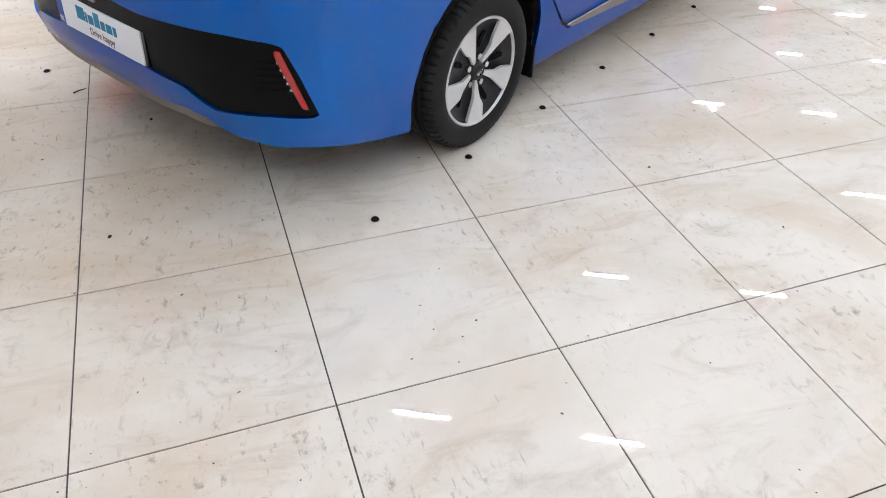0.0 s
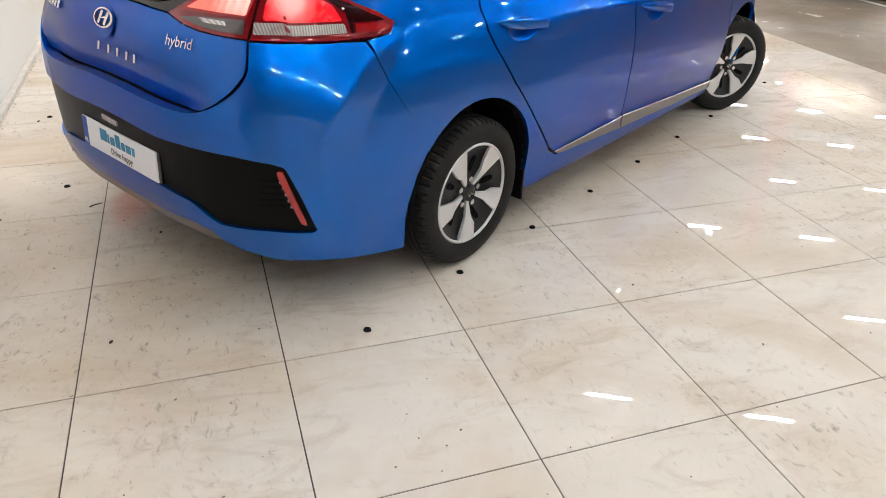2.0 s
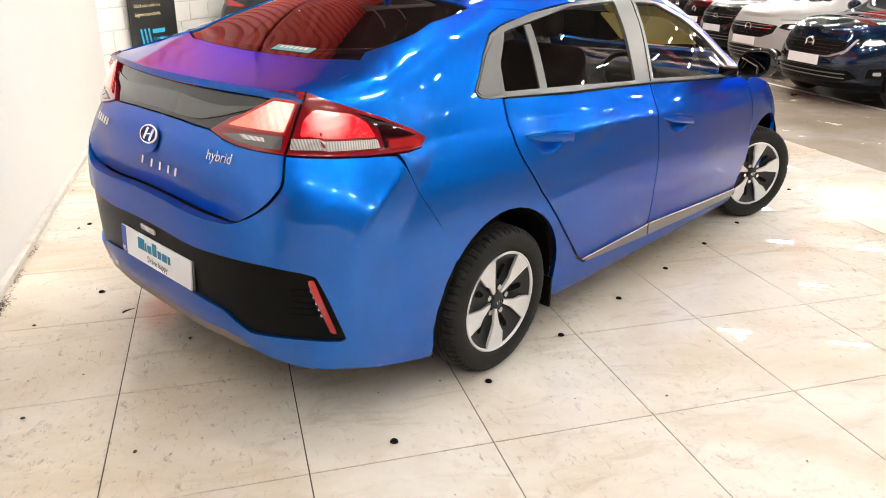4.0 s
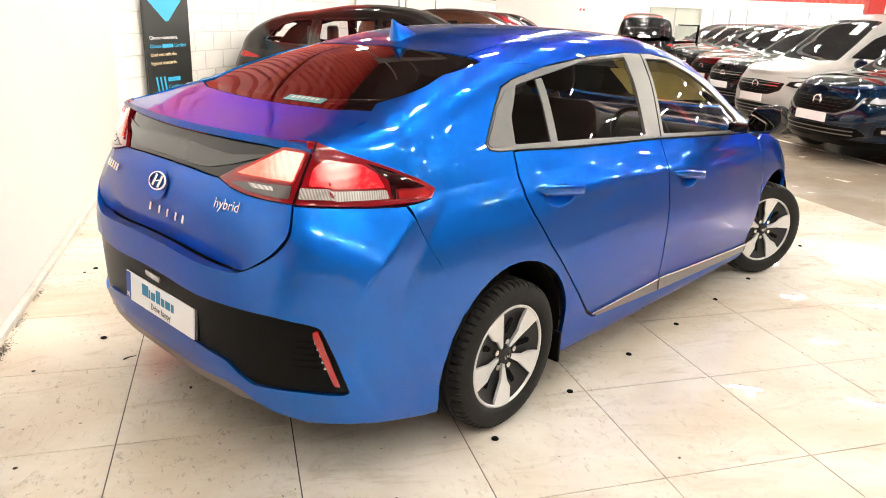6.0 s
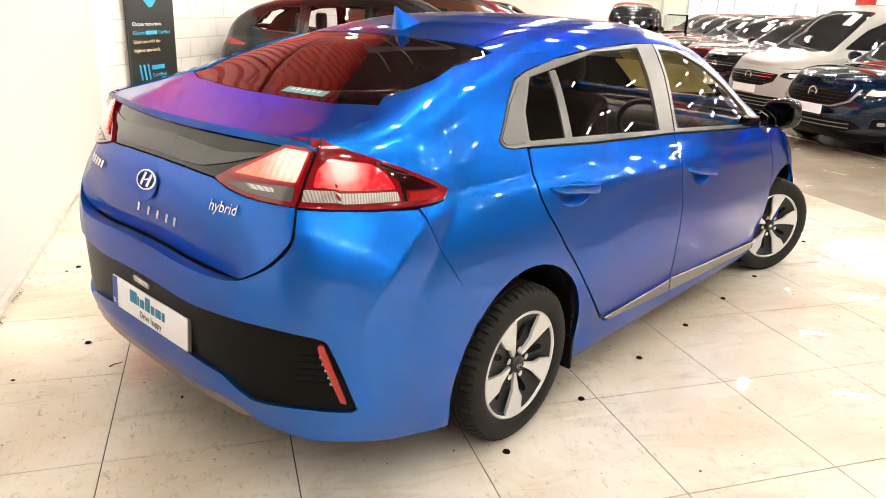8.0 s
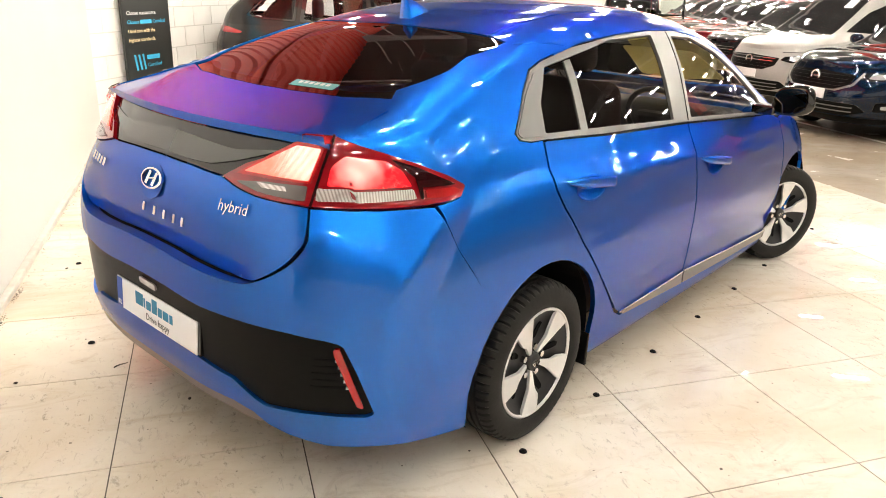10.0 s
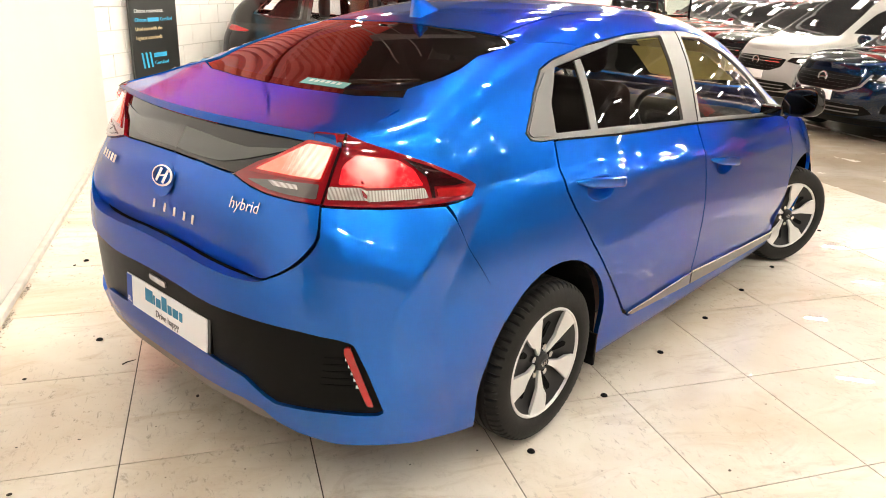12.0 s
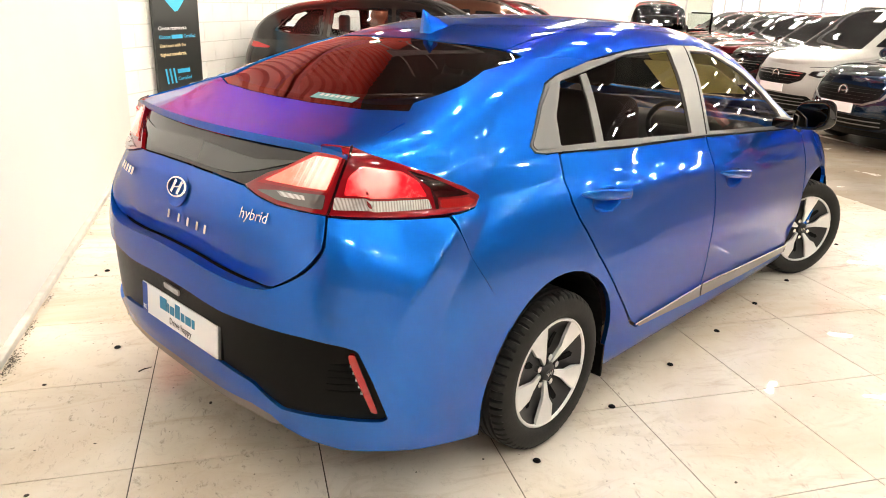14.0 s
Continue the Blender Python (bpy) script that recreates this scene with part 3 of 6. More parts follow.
def arc(cy, cz, r, a0, a1, n=14):
    return [(cy + r * math.cos(radians(a0 + (a1 - a0) * k / n)), cz + r * math.sin(radians(a0 + (a1 - a0) * k / n))) for k in range(n + 1)]

# ---- the hall: its long walls run along N_ROW, its tubes along D_ROW ----
D_ROW, N_ROW = Vector((0.885, -0.466, 0)).normalized(), Vector((0.466, 0.885, 0)).normalized()
HALL = Matrix.Rotation(math.atan2(D_ROW.y, D_ROW.x), 4, "Z")
D0, D1, N0, N1, CLAD, CLAD_WEST, CLAD_NORTH = -4.37, 32.0, -10.0, 34.0, 2.85, 2.28, 2.7


def block(name, x0, x1, y0, y1, z0, z1, material, m=None, bevel=0.0):
    bm = bm_box(x0, x1, y0, y1, z0, z1, bevel)
    me = bpy.data.meshes.new(name)
    bm.to_mesh(me)
    bm.free()
    me.materials.append(material)
    ob = new(name, me)
    if m is not None:
        ob.matrix_world = m
    return ob


tagged(block("floor", D0 - 6, D1, N0, N1, -0.2, -0.006, M_CONCRETE, HALL), "stained polished concrete floor of the hall", "floor", kind="structure")
tagged(block("ceiling", D0 - 6, D1, N0, N1, H_CEIL + 0.4, H_CEIL + 0.5, M_CEIL, HALL), "grey metal roof deck", "ceiling", kind="structure")


def cladding(name, length, m, z0=CLAD, z1=H_CEIL + 0.4, pitch=0.25, material=M_RED):
    """Ribbed metal sheet; it runs along local y and faces +x."""
    verts, faces = [], []
    n = int(length / pitch)
    for k in range(n):
        for dy, dx in ((0, 0), (0.12, 0), (0.15, 0.035), (0.21, 0.035), (0.24, 0)):
            for z in (z0, z1):
                verts.append((dx, k * pitch + dy, z))
    cols = len(verts) // 2
    faces = [(2 * i, 2 * i + 2, 2 * i + 3, 2 * i + 1) for i in range(cols - 1)]
    ob = link_mesh(name, verts, faces, material, smooth=False)
    ob.matrix_world = m
    return ob


# white block wall on the short side of the display, red ribbed sheet above it
tagged(block("wall_block", D0 - 0.2, D0, 6.0 - 0.75, N1, 0, CLAD_WEST, M_JOINT, HALL), "white painted block wall", "wall", kind="structure")
tagged(cladding("cladding_west", 13.5 - N0, HALL @ pose(D0 - 0.1, N0, 0), CLAD_WEST), "red ribbed metal wall cladding", "cladding", kind="structure")
# unseen stretch, kept dark so the parked cars mirror less red
tagged(cladding("cladding_west_far", N1 - 13.5, HALL @ pose(D0 - 0.1, 13.5, 0), CLAD_WEST, material=M_DARKWALL), "unseen dark ribbed metal wall cladding", "cladding", kind="structure")
tagged(block("girt_west", D0 - 0.06, D0 + 0.0, N0, N1, 4.2, 4.32, M_REDSTEEL, HALL), kind="structure", category="beam", label="red steel rail across the cladding")
# unseen walls added to close the hall, toned for bounce and reflections on the car
tagged(block("wall_east", D1, D1 + 0.2, N0, N1, 0, H_CEIL + 0.4, M_PALEWALL, HALL), "unseen pale grey wall closing the hall", "wall", kind="structure")
# unseen sheet, set dark so the blue doors mirror no red
tagged(cladding("cladding_east", N1 - N0, HALL @ pose(D1 - 0.01, N1, 0, 0, 0, 180), material=M_DARKWALL), "unseen dark ribbed metal wall cladding", "cladding", kind="structure")
tagged(block("wall_south", D0 - 6, D1, N0 - 0.2, N0, 0, CLAD, M_WHITE, HALL), "unseen plain white wall closing the hall", "wall", kind="structure")
tagged(block("wall_south_top", D0 - 6, D1, N0 - 0.2, N0, CLAD, H_CEIL + 0.4, M_DARKWALL, HALL), "unseen dark grey upper wall closing the hall", "wall", kind="structure")
tagged(block("wall_far_west", D0 - 6.2, D0 - 6, N0, 6.0, 0, H_CEIL + 0.4, M_WHITE, HALL), "unseen plain white wall closing the hall", "wall", kind="structure")

# far wall with its band of windows, in pieces round the openings
WINS = [(2.6, 4.9), (5.35, 6.85), (8.4, 10.3), (12.4, 14.6), (16.6, 19.0)]
fx = [D0 - 6] + [v for w in WINS for v in w] + [D1]
for k in range(0, len(fx), 2):
    tagged(block("wall_north", fx[k], fx[k + 1], N1, N1 + 0.2, 0.9, 2.3, M_WHITE, HALL), "white wall between the far windows", "wall", kind="structure")
tagged(block("wall_north_low", D0 - 6, D1, N1, N1 + 0.2, 0, 0.9, M_WHITE, HALL), "white wall below the far windows", "wall", kind="structure")
tagged(block("wall_north_high", D0 - 6, D1, N1, N1 + 0.2, 2.3, CLAD_NORTH, M_WHITE, HALL), "white wall above the far windows", "wall", kind="structure")
tagged(cladding("cladding_north", D1 - D0 + 6, HALL @ pose(D0 - 6, N1, 0, 0, 0, -90), CLAD_NORTH, 3.4), "red ribbed metal fascia above the far windows", "cladding", kind="structure")
# unseen above the view, set dark to cut red in the reflections
tagged(block("wall_north_top", D0 - 6, D1, N1, N1 + 0.2, 3.4, H_CEIL + 0.4, M_DARKWALL, HALL), "unseen dark upper part of the far wall", "wall", kind="structure")
M_SKYPANE = mat("daylit_pane", (0.62, 0.76, 0.92), 0.3, emit=0.6)
M_FROST = mat("dim_pane", (0.45, 0.47, 0.42), 0.2)
for k, (a, b) in enumerate(WINS):
    win = block("window_%d" % (k + 1), a, b, N1 + 0.12, N1 + 0.16, 0.9, 2.3, M_SKYPANE if k in (1, 2, 4) else M_FROST, HALL)
    tagged(win, "far window in a white frame", "window", kind="structure")
    mid = (a + b) / 2
    for x in (a + 0.03, mid, b - 0.03):
        ob = part("window_frame", bm_box(x - 0.04, x + 0.04, N1 + 0.02, N1 + 0.11, 0.9, 2.3), M_STEEL, win)
    part("window_sill", bm_box(a, b, N1 - 0.06, N1 + 0.11, 0.86, 0.9), M_PLATE, win)

# white partition along the display, with a kerb at its foot
tagged(block("partition", -1.455, -1.305, 0.1, 6.98, 0, 3.2, M_WHITE, None, 0.01), "smooth white partition wall", "wall", kind="structure")
tagged(block("kerb", -1.305, -1.265, 0.1, 6.98, -0.002, 0.032, M_KERB, None, 0.006), "scuffed white kerb along the partition", "trim", kind="structure")
tagged(block("grout_bed", -1.31, 5.12, -9.0, 9.6, -0.1, -0.0035, M_GROUT), "dark grout between the tiles", "floor", kind="structure")
# unseen bed under the tiles added behind the view
tagged(block("unseen_grout_bed", -10.3, -1.31, -9.0, 0.0, -0.1, -0.0035, M_GROUT), "dark grout between the tiles", "floor", kind="structure")

# red column, conduits on the block wall
for d, n in ((5.08, 13.14), (14.5, 13.14)):
    c = block("steel_column", -0.13, 0.13, -0.13, 0.13, 0, H_CEIL + 0.4, M_REDSTEEL, HALL @ pose(d, n, 0), 0.01)
    tagged(c, "red painted steel column on the hall floor", "column", "hall columns")
for n in (13.1, 16.4, 17.0, 20.5):
    cond = block("conduit", D0, D0 + 0.04, n, n + 0.04, 0.3, H_CEIL, M_STEEL, HALL, 0.008)
    tagged(cond, "grey conduit pipe fixed to the block wall", "pipe", "wall conduits")

# roof beams
for n in (-4.0, 3.5, 11.0, 18.5, 26.0):
    b = block("roof_beam", D0 - 6, D1, n - 0.1, n + 0.1, H_CEIL + 0.05, H_CEIL + 0.4, M_STEEL, HALL)
    tagged(b, "grey steel beam under the roof", "beam", "roof beams")


# ceiling tubes in rows
def tube_light():
    base = new("tube_light")
    tagged(base, "lit white tube light hung under the roof", "light", "ceiling tubes")
    part("housing", bm_box(-0.38, 0.38, -0.06, 0.06, 0.0, 0.06, 0.01), M_PLATE, base, "white metal housing")
    part("tube", bm_box(-0.34, 0.34, -0.02, 0.02, -0.03, 0.0, 0.01), M_TUBE, base, "glowing tube")
    part("hanger", bm_box(-0.01, 0.01, -0.01, 0.01, 0.06, 0.42), M_STEEL, base)
    return base


first = tube_light()
first.matrix_world = HALL @ pose(-0.47, 4.48, H_CEIL)
# rows with j < 0 are unseen, added at the same spacing as fill light
for j in range(-3, 10):
    for k in range(0, 10):
        d, n = -0.47 + 2.43 * k, 4.48 + 3.15 * j
        if (j, k) != (0, 0) and (k < 2 or j > 2 or (k + j) % 2) and D0 - 5 < d < D1 - 0.5 and N0 + 0.5 < n < N1 - 0.5:
            copy_thing(first, HALL @ pose(d, n, H_CEIL))

# twin spotlights on rods
M_SPOT = mat("spot_glow", (1.0, 0.95, 0.85), 0.4, emit=400)
for x, y, z, aim in ((-1.10, 6.0, 4.0, (-1.16, 2.45)), (-0.68, 5.25, 4.0, None), (7.6, 7.1, 4.0, (4.24, 2.6)), (1.12, 9.6, 4.0, None), (1.58, 9.5, 4.0, None), (11.6, 2.3, 4.0, None), (14.6, -1.8, 4.0, None)):
    spot = new("twin_spotlight")
    spot.matrix_world = pose(x, y, z, 0, 0, 50)
    tagged(spot, "lit twin spotlight hung on a rod from the roof", "light", "spotlights")
    part("rod", bm_box(-0.012, 0.012, -0.012, 0.012, 0.14, H_CEIL + 0.4 - z), M_STEEL, spot)
    part("bracket", bm_box(-0.16, 0.16, -0.02, 0.02, 0.11, 0.14, 0.005), M_STEEL, spot)
    for dx in (-0.09, 0.09):
        head = part("lamp_head", bm_cyl(0.06, 0.12, pose(dx, 0, 0.06), 20), M_BLACK, spot)
        part("lamp_face", bm_cyl(0.05, 0.004, pose(dx, 0, -0.004), 20), M_SPOT, head, "glowing lamp face")
        if x > 1 and not aim:
            continue
        lamp = bpy.data.lights.new("spot_lamp", "AREA")
        lamp.shape, lamp.size, lamp.energy, lamp.color, lamp.spread = "DISK", 0.1, SPOT_WATTS, (1.0, 0.94, 0.84), radians(150)
        lo = new("spot_lamp", lamp)
        lo.parent = head
        lo.matrix_basis = pose(dx, 0, -0.012)
        if aim:
            beam = bpy.data.lights.new("beam_lamp", "SPOT")
            beam.energy, beam.color, beam.spot_size, beam.spot_blend, beam.shadow_soft_size = BEAM_WATTS * (2.2 if x > 0 else 0.4), (1.0, 0.95, 0.88), radians(6.5 if x > 0 else 5), 1.0, 0.04
            bo = new("beam_lamp", beam)
            bo.parent = head
            way = spot.matrix_world.inverted() @ Vector((*aim, 0)) - Vector((dx, 0, -0.02))
            bo.matrix_basis = Matrix.Translation((dx, 0, -0.02)) @ way.to_track_quat("-Z", "Y").to_matrix().to_4x4()

# ---- the blue hatchback ----
def text_mesh(name, words, size, m, material, parent, label="", depth=0.002, align="CENTER", width=None):
    cu = bpy.data.curves.new(name, "FONT")
    cu.body, cu.size, cu.extrude, cu.align_x, cu.align_y = words, size, depth, align, "CENTER"
    cu.resolution_u = 2
    tmp = bpy.data.objects.new(name, cu)
    me = bpy.data.meshes.new_from_object(tmp)
    bpy.data.objects.remove(tmp)
    bpy.data.curves.remove(cu)
    xs = [v.co.x for v in me.vertices]
    if width and xs:
        k = width / (max(xs) - min(xs))
        for v in me.vertices:
            v.co.x *= k
    me.transform(m)
    me.materials.clear()
    me.materials.append(material)
    ob = new(name, me)
    ob.parent = parent
    if label:
        ob["label"] = label
    return ob


def wheel_parts(parent, name="wheel", steer=0.0, at=(0.785, 0, 0.305), spin=-98.0):
    """A wheel with tyre, dark dish, silver blades, nuts and cap; its outer face looks to +x."""
    v, f = revolve([(0.02, 0.0), (0.05, 0.03), (0.052, 0.07), (0.05, 0.12), (0.066, 0.178), (0.08, 0.197), (0.084, 0.207), (0.07, 0.211), (-0.08, 0.211)], 60)
    w = link_mesh(name, v, f, M_POCKET, parent, "dark alloy wheel dish")
    w.matrix_basis = pose(*at, 0, 0, steer)

    def tread(k, x, r):
        if r > 0.284 and abs(x) > 0.042 and k % 5 == 0:
            return r - (0.009 if r > 0.296 else 0.004)
        return r

    half = [(0.082, 0.209), (0.090, 0.215), (0.0965, 0.228), (0.0985, 0.245), (0.096, 0.268), (0.089, 0.287), (0.080, 0.2975), (0.066, 0.3025), (0.052, 0.3045), (0.050, 0.3045), (0.048, 0.297), (0.04, 0.297), (0.038, 0.305), (0.022, 0.306), (0.020, 0.298), (0.012, 0.298), (0.010, 0.306)]
    prof = half + [(-x, r) for x, r in half[::-1]]
    v, f = revolve(prof, 300, tread)
    link_mesh("tyre", v, f, M_RUBBER, w, "black rubber tyre with worn tread blocks").data.set_sharp_from_angle(angle=0.55)
    v, f = revolve([(0.070, 0.2115), (0.086, 0.2115), (0.0895, 0.2075), (0.0895, 0.2025), (0.084, 0.199), (0.070, 0.199)], 72)
    link_mesh("rim_ring", v, f, M_SILVER, w, "machined silver rim edge")
    for k in range(5):
        a = spin + 72 * k
        m = pose(0, 0, 0, a, 0, 0) @ Matrix(((0, 0, 1, 0), (1, 0, 0, 0), (0, 1, 0, 0), (0, 0, 0, 1)))
        # blade outline: first number outwards, second sideways
        outline = [(0.038, -0.006), (0.038, 0.007), (0.104, 0.022), (0.132, 0.042), (0.195, 0.053), (0.2015, 0.022), (0.2015, -0.004), (0.196, -0.047), (0.1, -0.014)]
        bm = prism([(u, s) for u, s in outline], Matrix(), 0.012)
        for vtx in bm.verts:
            u = math.hypot(vtx.co.x, vtx.co.y)
            vtx.co.z += 0.066 + 0.021 * smooth01(0.03, 0.15, u)
        bmesh.ops.transform(bm, matrix=m, verts=bm.verts[:])
        part("spoke", bm, M_SILVER, w)
        n = pose(0, 0, 0, a + 36, 0, 0)
        bm = bm_cyl(0.0125, 0.02, n @ pose(0.058, 0.057, 0, 0, 90, 0), 6)
        part("lug_nut", bm, M_CHROME, w)
        bm = prism([(0.088, -0.006), (0.085, 0.006), (0.10, 0.012), (0.145, 0.014), (0.155, 0.006), (0.15, -0.008), (0.12, -0.012)], Matrix(), 0.004)
        for vtx in bm.verts:
            vtx.co.z += 0.052 + 0.016 * smooth01(0.1, 0.16, vtx.co.x)
        bmesh.ops.transform(bm, matrix=pose(0, 0, 0, a + 33, 0, 0) @ Matrix(((0, 0, 1, 0), (1, 0, 0, 0), (0, 1, 0, 0), (0, 0, 0, 1))), verts=bm.verts[:])
        part("slot", bm, M_LINER, w)
    v, f = revolve([(0.05, 0.036), (0.072, 0.034), (0.076, 0.029), (0.077, 0.0)], 32)
    cap = link_mesh("hub_cap", v, f, M_POCKET, w, "dark hub cap with chrome oval badge")
    oval_badge("cap_badge", Matrix(((0, 0, 1, 0.0775), (1, 0, 0, 0), (0, 1, 0, 0), (0, 0, 0, 1))), 0.021, 0.013, cap, "small chrome oval badge")
    return w


def oval_badge(name, m, rx, rz, parent, label):
    """A chrome oval ring with two slanted bars."""
    bm = bmesh.new()
    n = 40
    loops = []
    for rr, zz in ((1.0, 0.0), (1.0, 0.006), (0.84, 0.008), (0.82, 0.0)):
        loops.append([bm.verts.new(m @ Vector((rx * rr * math.cos(2 * math.pi * k / n), rz * rr * math.sin(2 * math.pi * k / n), zz))) for k in range(n)])
    for a, b in zip(loops, loops[1:]):
        for k in range(n):
            bm.faces.new((a[k], a[(k + 1) % n], b[(k + 1) % n], b[k]))
    for quad in ([(-0.52, -0.55), (-0.30, -0.68), (-0.10, 0.62), (-0.34, 0.70)], [(0.10, -0.62), (0.34, -0.70), (0.52, 0.55), (0.30, 0.68)], [(-0.26, -0.16), (0.24, 0.02), (0.26, 0.2), (-0.2, 0.0)]):
        lo = [bm.verts.new(m @ Vector((rx * x, rz * y, 0.0))) for x, y in quad]
        hi = [bm.verts.new(m @ Vector((rx * x, rz * y, 0.006))) for x, y in quad]
        bm.faces.new(hi)
        for k in range(4):
            bm.faces.new((lo[k], lo[(k + 1) % 4], hi[(k + 1) % 4], hi[k]))
    bmesh.ops.recalc_face_normals(bm, faces=bm.faces[:])
    return part(name, bm, M_CHROME, parent, label)


def facing(skin, proj, u, v, off=0.0):
    """A frame on the shell: z outwards, y up, x to the viewer's right."""
    if proj in ("cyl", "nose"):
        u = radians(u) * 0.8
    p, n = skin.on(*skin.ray(proj, u, v))
    x = Vector((0, 0, 1)).cross(n).normalized()
    y = n.cross(x)
    m = Matrix((x, y, n)).transposed().to_4x4()
    m.translation = p + n * off
    return m


def blue_hatchback():
    s = Skin(HATCH)
    car = new("hatchback_car")
    car.matrix_world = CAR_AT
    tagged(car, "metallic blue five-door hybrid hatchback parked on tiled floor", "car")

    M_LAMPLIT = lamp_lens("lit_lamp_lens", (0.42, 0.003, 0.008), (1.0, 0.66, 0.58), 2.3, s.on(*s.ray("cyl", radians(55) * 0.8, 1.098))[0], 0.085)
    M_LAMPHOT = lamp_lens("lit_lamp_core", (0.70, 0.10, 0.07), (1.0, 0.84, 0.74), 1.8, s.on(*s.ray("cyl", radians(46) * 0.8, 1.10))[0], 0.125)
    arch_r = arc(-0.01, 0.325, 0.375, 139, -14, 18)
    lamp_top = [(-0.645, 1.136), (-0.555, 1.103), (-0.452, 1.061), (-0.377, 1.019), (-0.41, 0.989)]
    rear_cut = [(0.60, 0.298), (0.54, 0.335), (0.359, 0.535), (0.198, 0.723), (0.10, 0.86), (0.066, 0.93), (0.060, 0.99), (0.068, 1.09)]
    dlo_low = [(-0.078, 1.128), (-0.06, 1.107), (-0.006, 1.096), (0.077, 1.093), (0.493, 1.070), (1.154, 1.044), (2.09, 0.988), (2.30, 0.975)]
    dlo_top = [(2.36, 1.00), (2.10, 1.165), (1.85, 1.290), (1.60, 1.378), (1.35, 1.414), (1.10, 1.420), (0.78, 1.408), (0.41, 1.372), (0.20, 1.333), (0.115, 1.308), (0.029, 1.241)]
    side_poly = [(-0.726, 1.17)] + lamp_top + [(-0.509, 0.984), (-0.497, 0.936), (-0.4415, 0.829), (-0.290, 0.592)] + arch_r + \
        [(0.40, 0.19), (2.33, 0.185), (2.37, 0.255), (2.36, 0.262), (1.2, 0.276)] + rear_cut + [(-0.006, 1.092), (-0.064, 1.103), (-0.083, 1.128), (0.024, 1.243), (0.11, 1.312), (0.20, 1.338), (0.41, 1.377), (0.134, 1.395), (-0.078, 1.351), (-0.192, 1.316), (-0.386, 1.262), (-0.526, 1.213)]
    bump_r = [(46.4, 0.982), (53.8, 0.980), (61.5, 0.978), (68.9, 0.977), (70.6, 0.936), (74.4, 0.828), (84.6, 0.594), (81, 0.5), (79, 0.4), (78.4, 0.325), (78.6, 0.205), (76, 0.212), (63.2, 0.240), (54.6, 0.255), (48.5, 0.259), (41.4, 0.282), (37.5, 0.305), (34.5, 0.338), (29.5, 0.358), (10, 0.362), (0, 0.362)]
    gate_low = spline([(0, 0.784), (10, 0.782), (19.5, 0.774), (32.4, 0.766), (37.3, 0.790), (41.8, 0.836), (44.5, 0.881), (45.6, 0.913), (46.0, 0.985)])
    mirror_poly = lambda q: [(-a, z) for a, z in q]
    bump_top = spline([(46.2, 0.908), (45.1, 0.876), (42.4, 0.831), (37.7, 0.785), (32.5, 0.761), (19.5, 0.769), (10, 0.777), (0, 0.779)])
    bumper_outline = bump_r + mirror_poly(bump_r[:-1])[::-1] + mirror_poly(bump_top[:-1]) + bump_top[::-1]
    f_right = [(0, 0.659), (10, 0.656), (22.2, 0.646), (33.4, 0.647), (42.6, 0.646), (49.1, 0.636), (51.5, 0.624), (53.7, 0.532), (56.6, 0.386), (55.6, 0.375), (48.0, 0.384), (37.5, 0.376), (34.3, 0.403), (30.4, 0.440), (27.2, 0.447), (18.0, 0.468), (8, 0.476), (0, 0.477)]
    fascia_outline = f_right + mirror_poly(f_right[1:-1])[::-1]

    ledge = lambda p: 0.010 * smooth01(0.68, 0.76, p.z) * (1 - smooth01(0.35, 0.56, abs(p.x)))
    bumper = s.patch("rear_bumper", bumper_outline, "cyl", M_PAINT, car, off=ledge, depth=0.045, step=0.013, holes=[(fascia_outline, 0.012)], label="blue painted bumper with folded corners")
    fascia = s.patch("bumper_insert", [(a * 1.012, z + (0.004 if z > 0.5 else -0.004)) for a, z in fascia_outline], "cyl", M_BLACK, car, off=-0.012, depth=0.01, label="matt black plastic insert")
    valance_r = [(0, 0.360), (10, 0.360), (29.5, 0.356), (34.3, 0.336), (36.8, 0.306), (34, 0.300), (28, 0.318), (12, 0.322), (0, 0.322)]
    s.patch("valance", valance_r + mirror_poly(valance_r[1:-1])[::-1], "cyl", M_GREYTRIM, car, off=-0.004, depth=0.02, label="grey plastic valance")
    # reflectors and slits
    for k in (1, -1):
        refl = [(50.0, 0.610), (51.0, 0.612), (54.6, 0.424), (54.8, 0.408), (53.7, 0.414), (50.1, 0.588)]
        s.patch("reflector", [(k * a, z) for a, z in refl], "cyl", M_REFLECTOR, bumper, off=0.0, depth=0.01, step=0.012, r=0.006, label="red rear reflector")
        for j in range(5):
            z = 0.568 - 0.023 * j
            sl = [(46.6 - 0.2 * j, z), (50.1 + 0.42 * j, z + 0.006), (50.3 + 0.42 * j, z - 0.004)]
            s.patch("slit", [(k * a, q) for a, q in sl], "cyl", M_LINER, bumper, off=-0.010, depth=0.004, step=0.02)
            s.patch("clip", [(k * (50.2 + 0.42 * j), z + 0.005), (k * (50.7 + 0.42 * j), z + 0.005), (k * (50.7 + 0.42 * j), z - 0.002), (k * (50.2 + 0.42 * j), z - 0.002)], "cyl", M_SILVER, bumper, off=-0.006, depth=0.006, step=0.02)
    # tailgate
    gate_outline = gate_low + [(41.4, 0.989), (35.7, 0.996), (30.6, 1.011), (26.0, 1.030), (14.8, 1.038), (0, 1.040)]
    gate_outline = gate_outline + mirror_poly(gate_outline[1:-1])[::-1]
    tuck = lambda p: -0.048 * (1 - smooth01(0.74, 1.0, p.z)) * (1 - smooth01(0.40, 0.66, abs(p.x)))
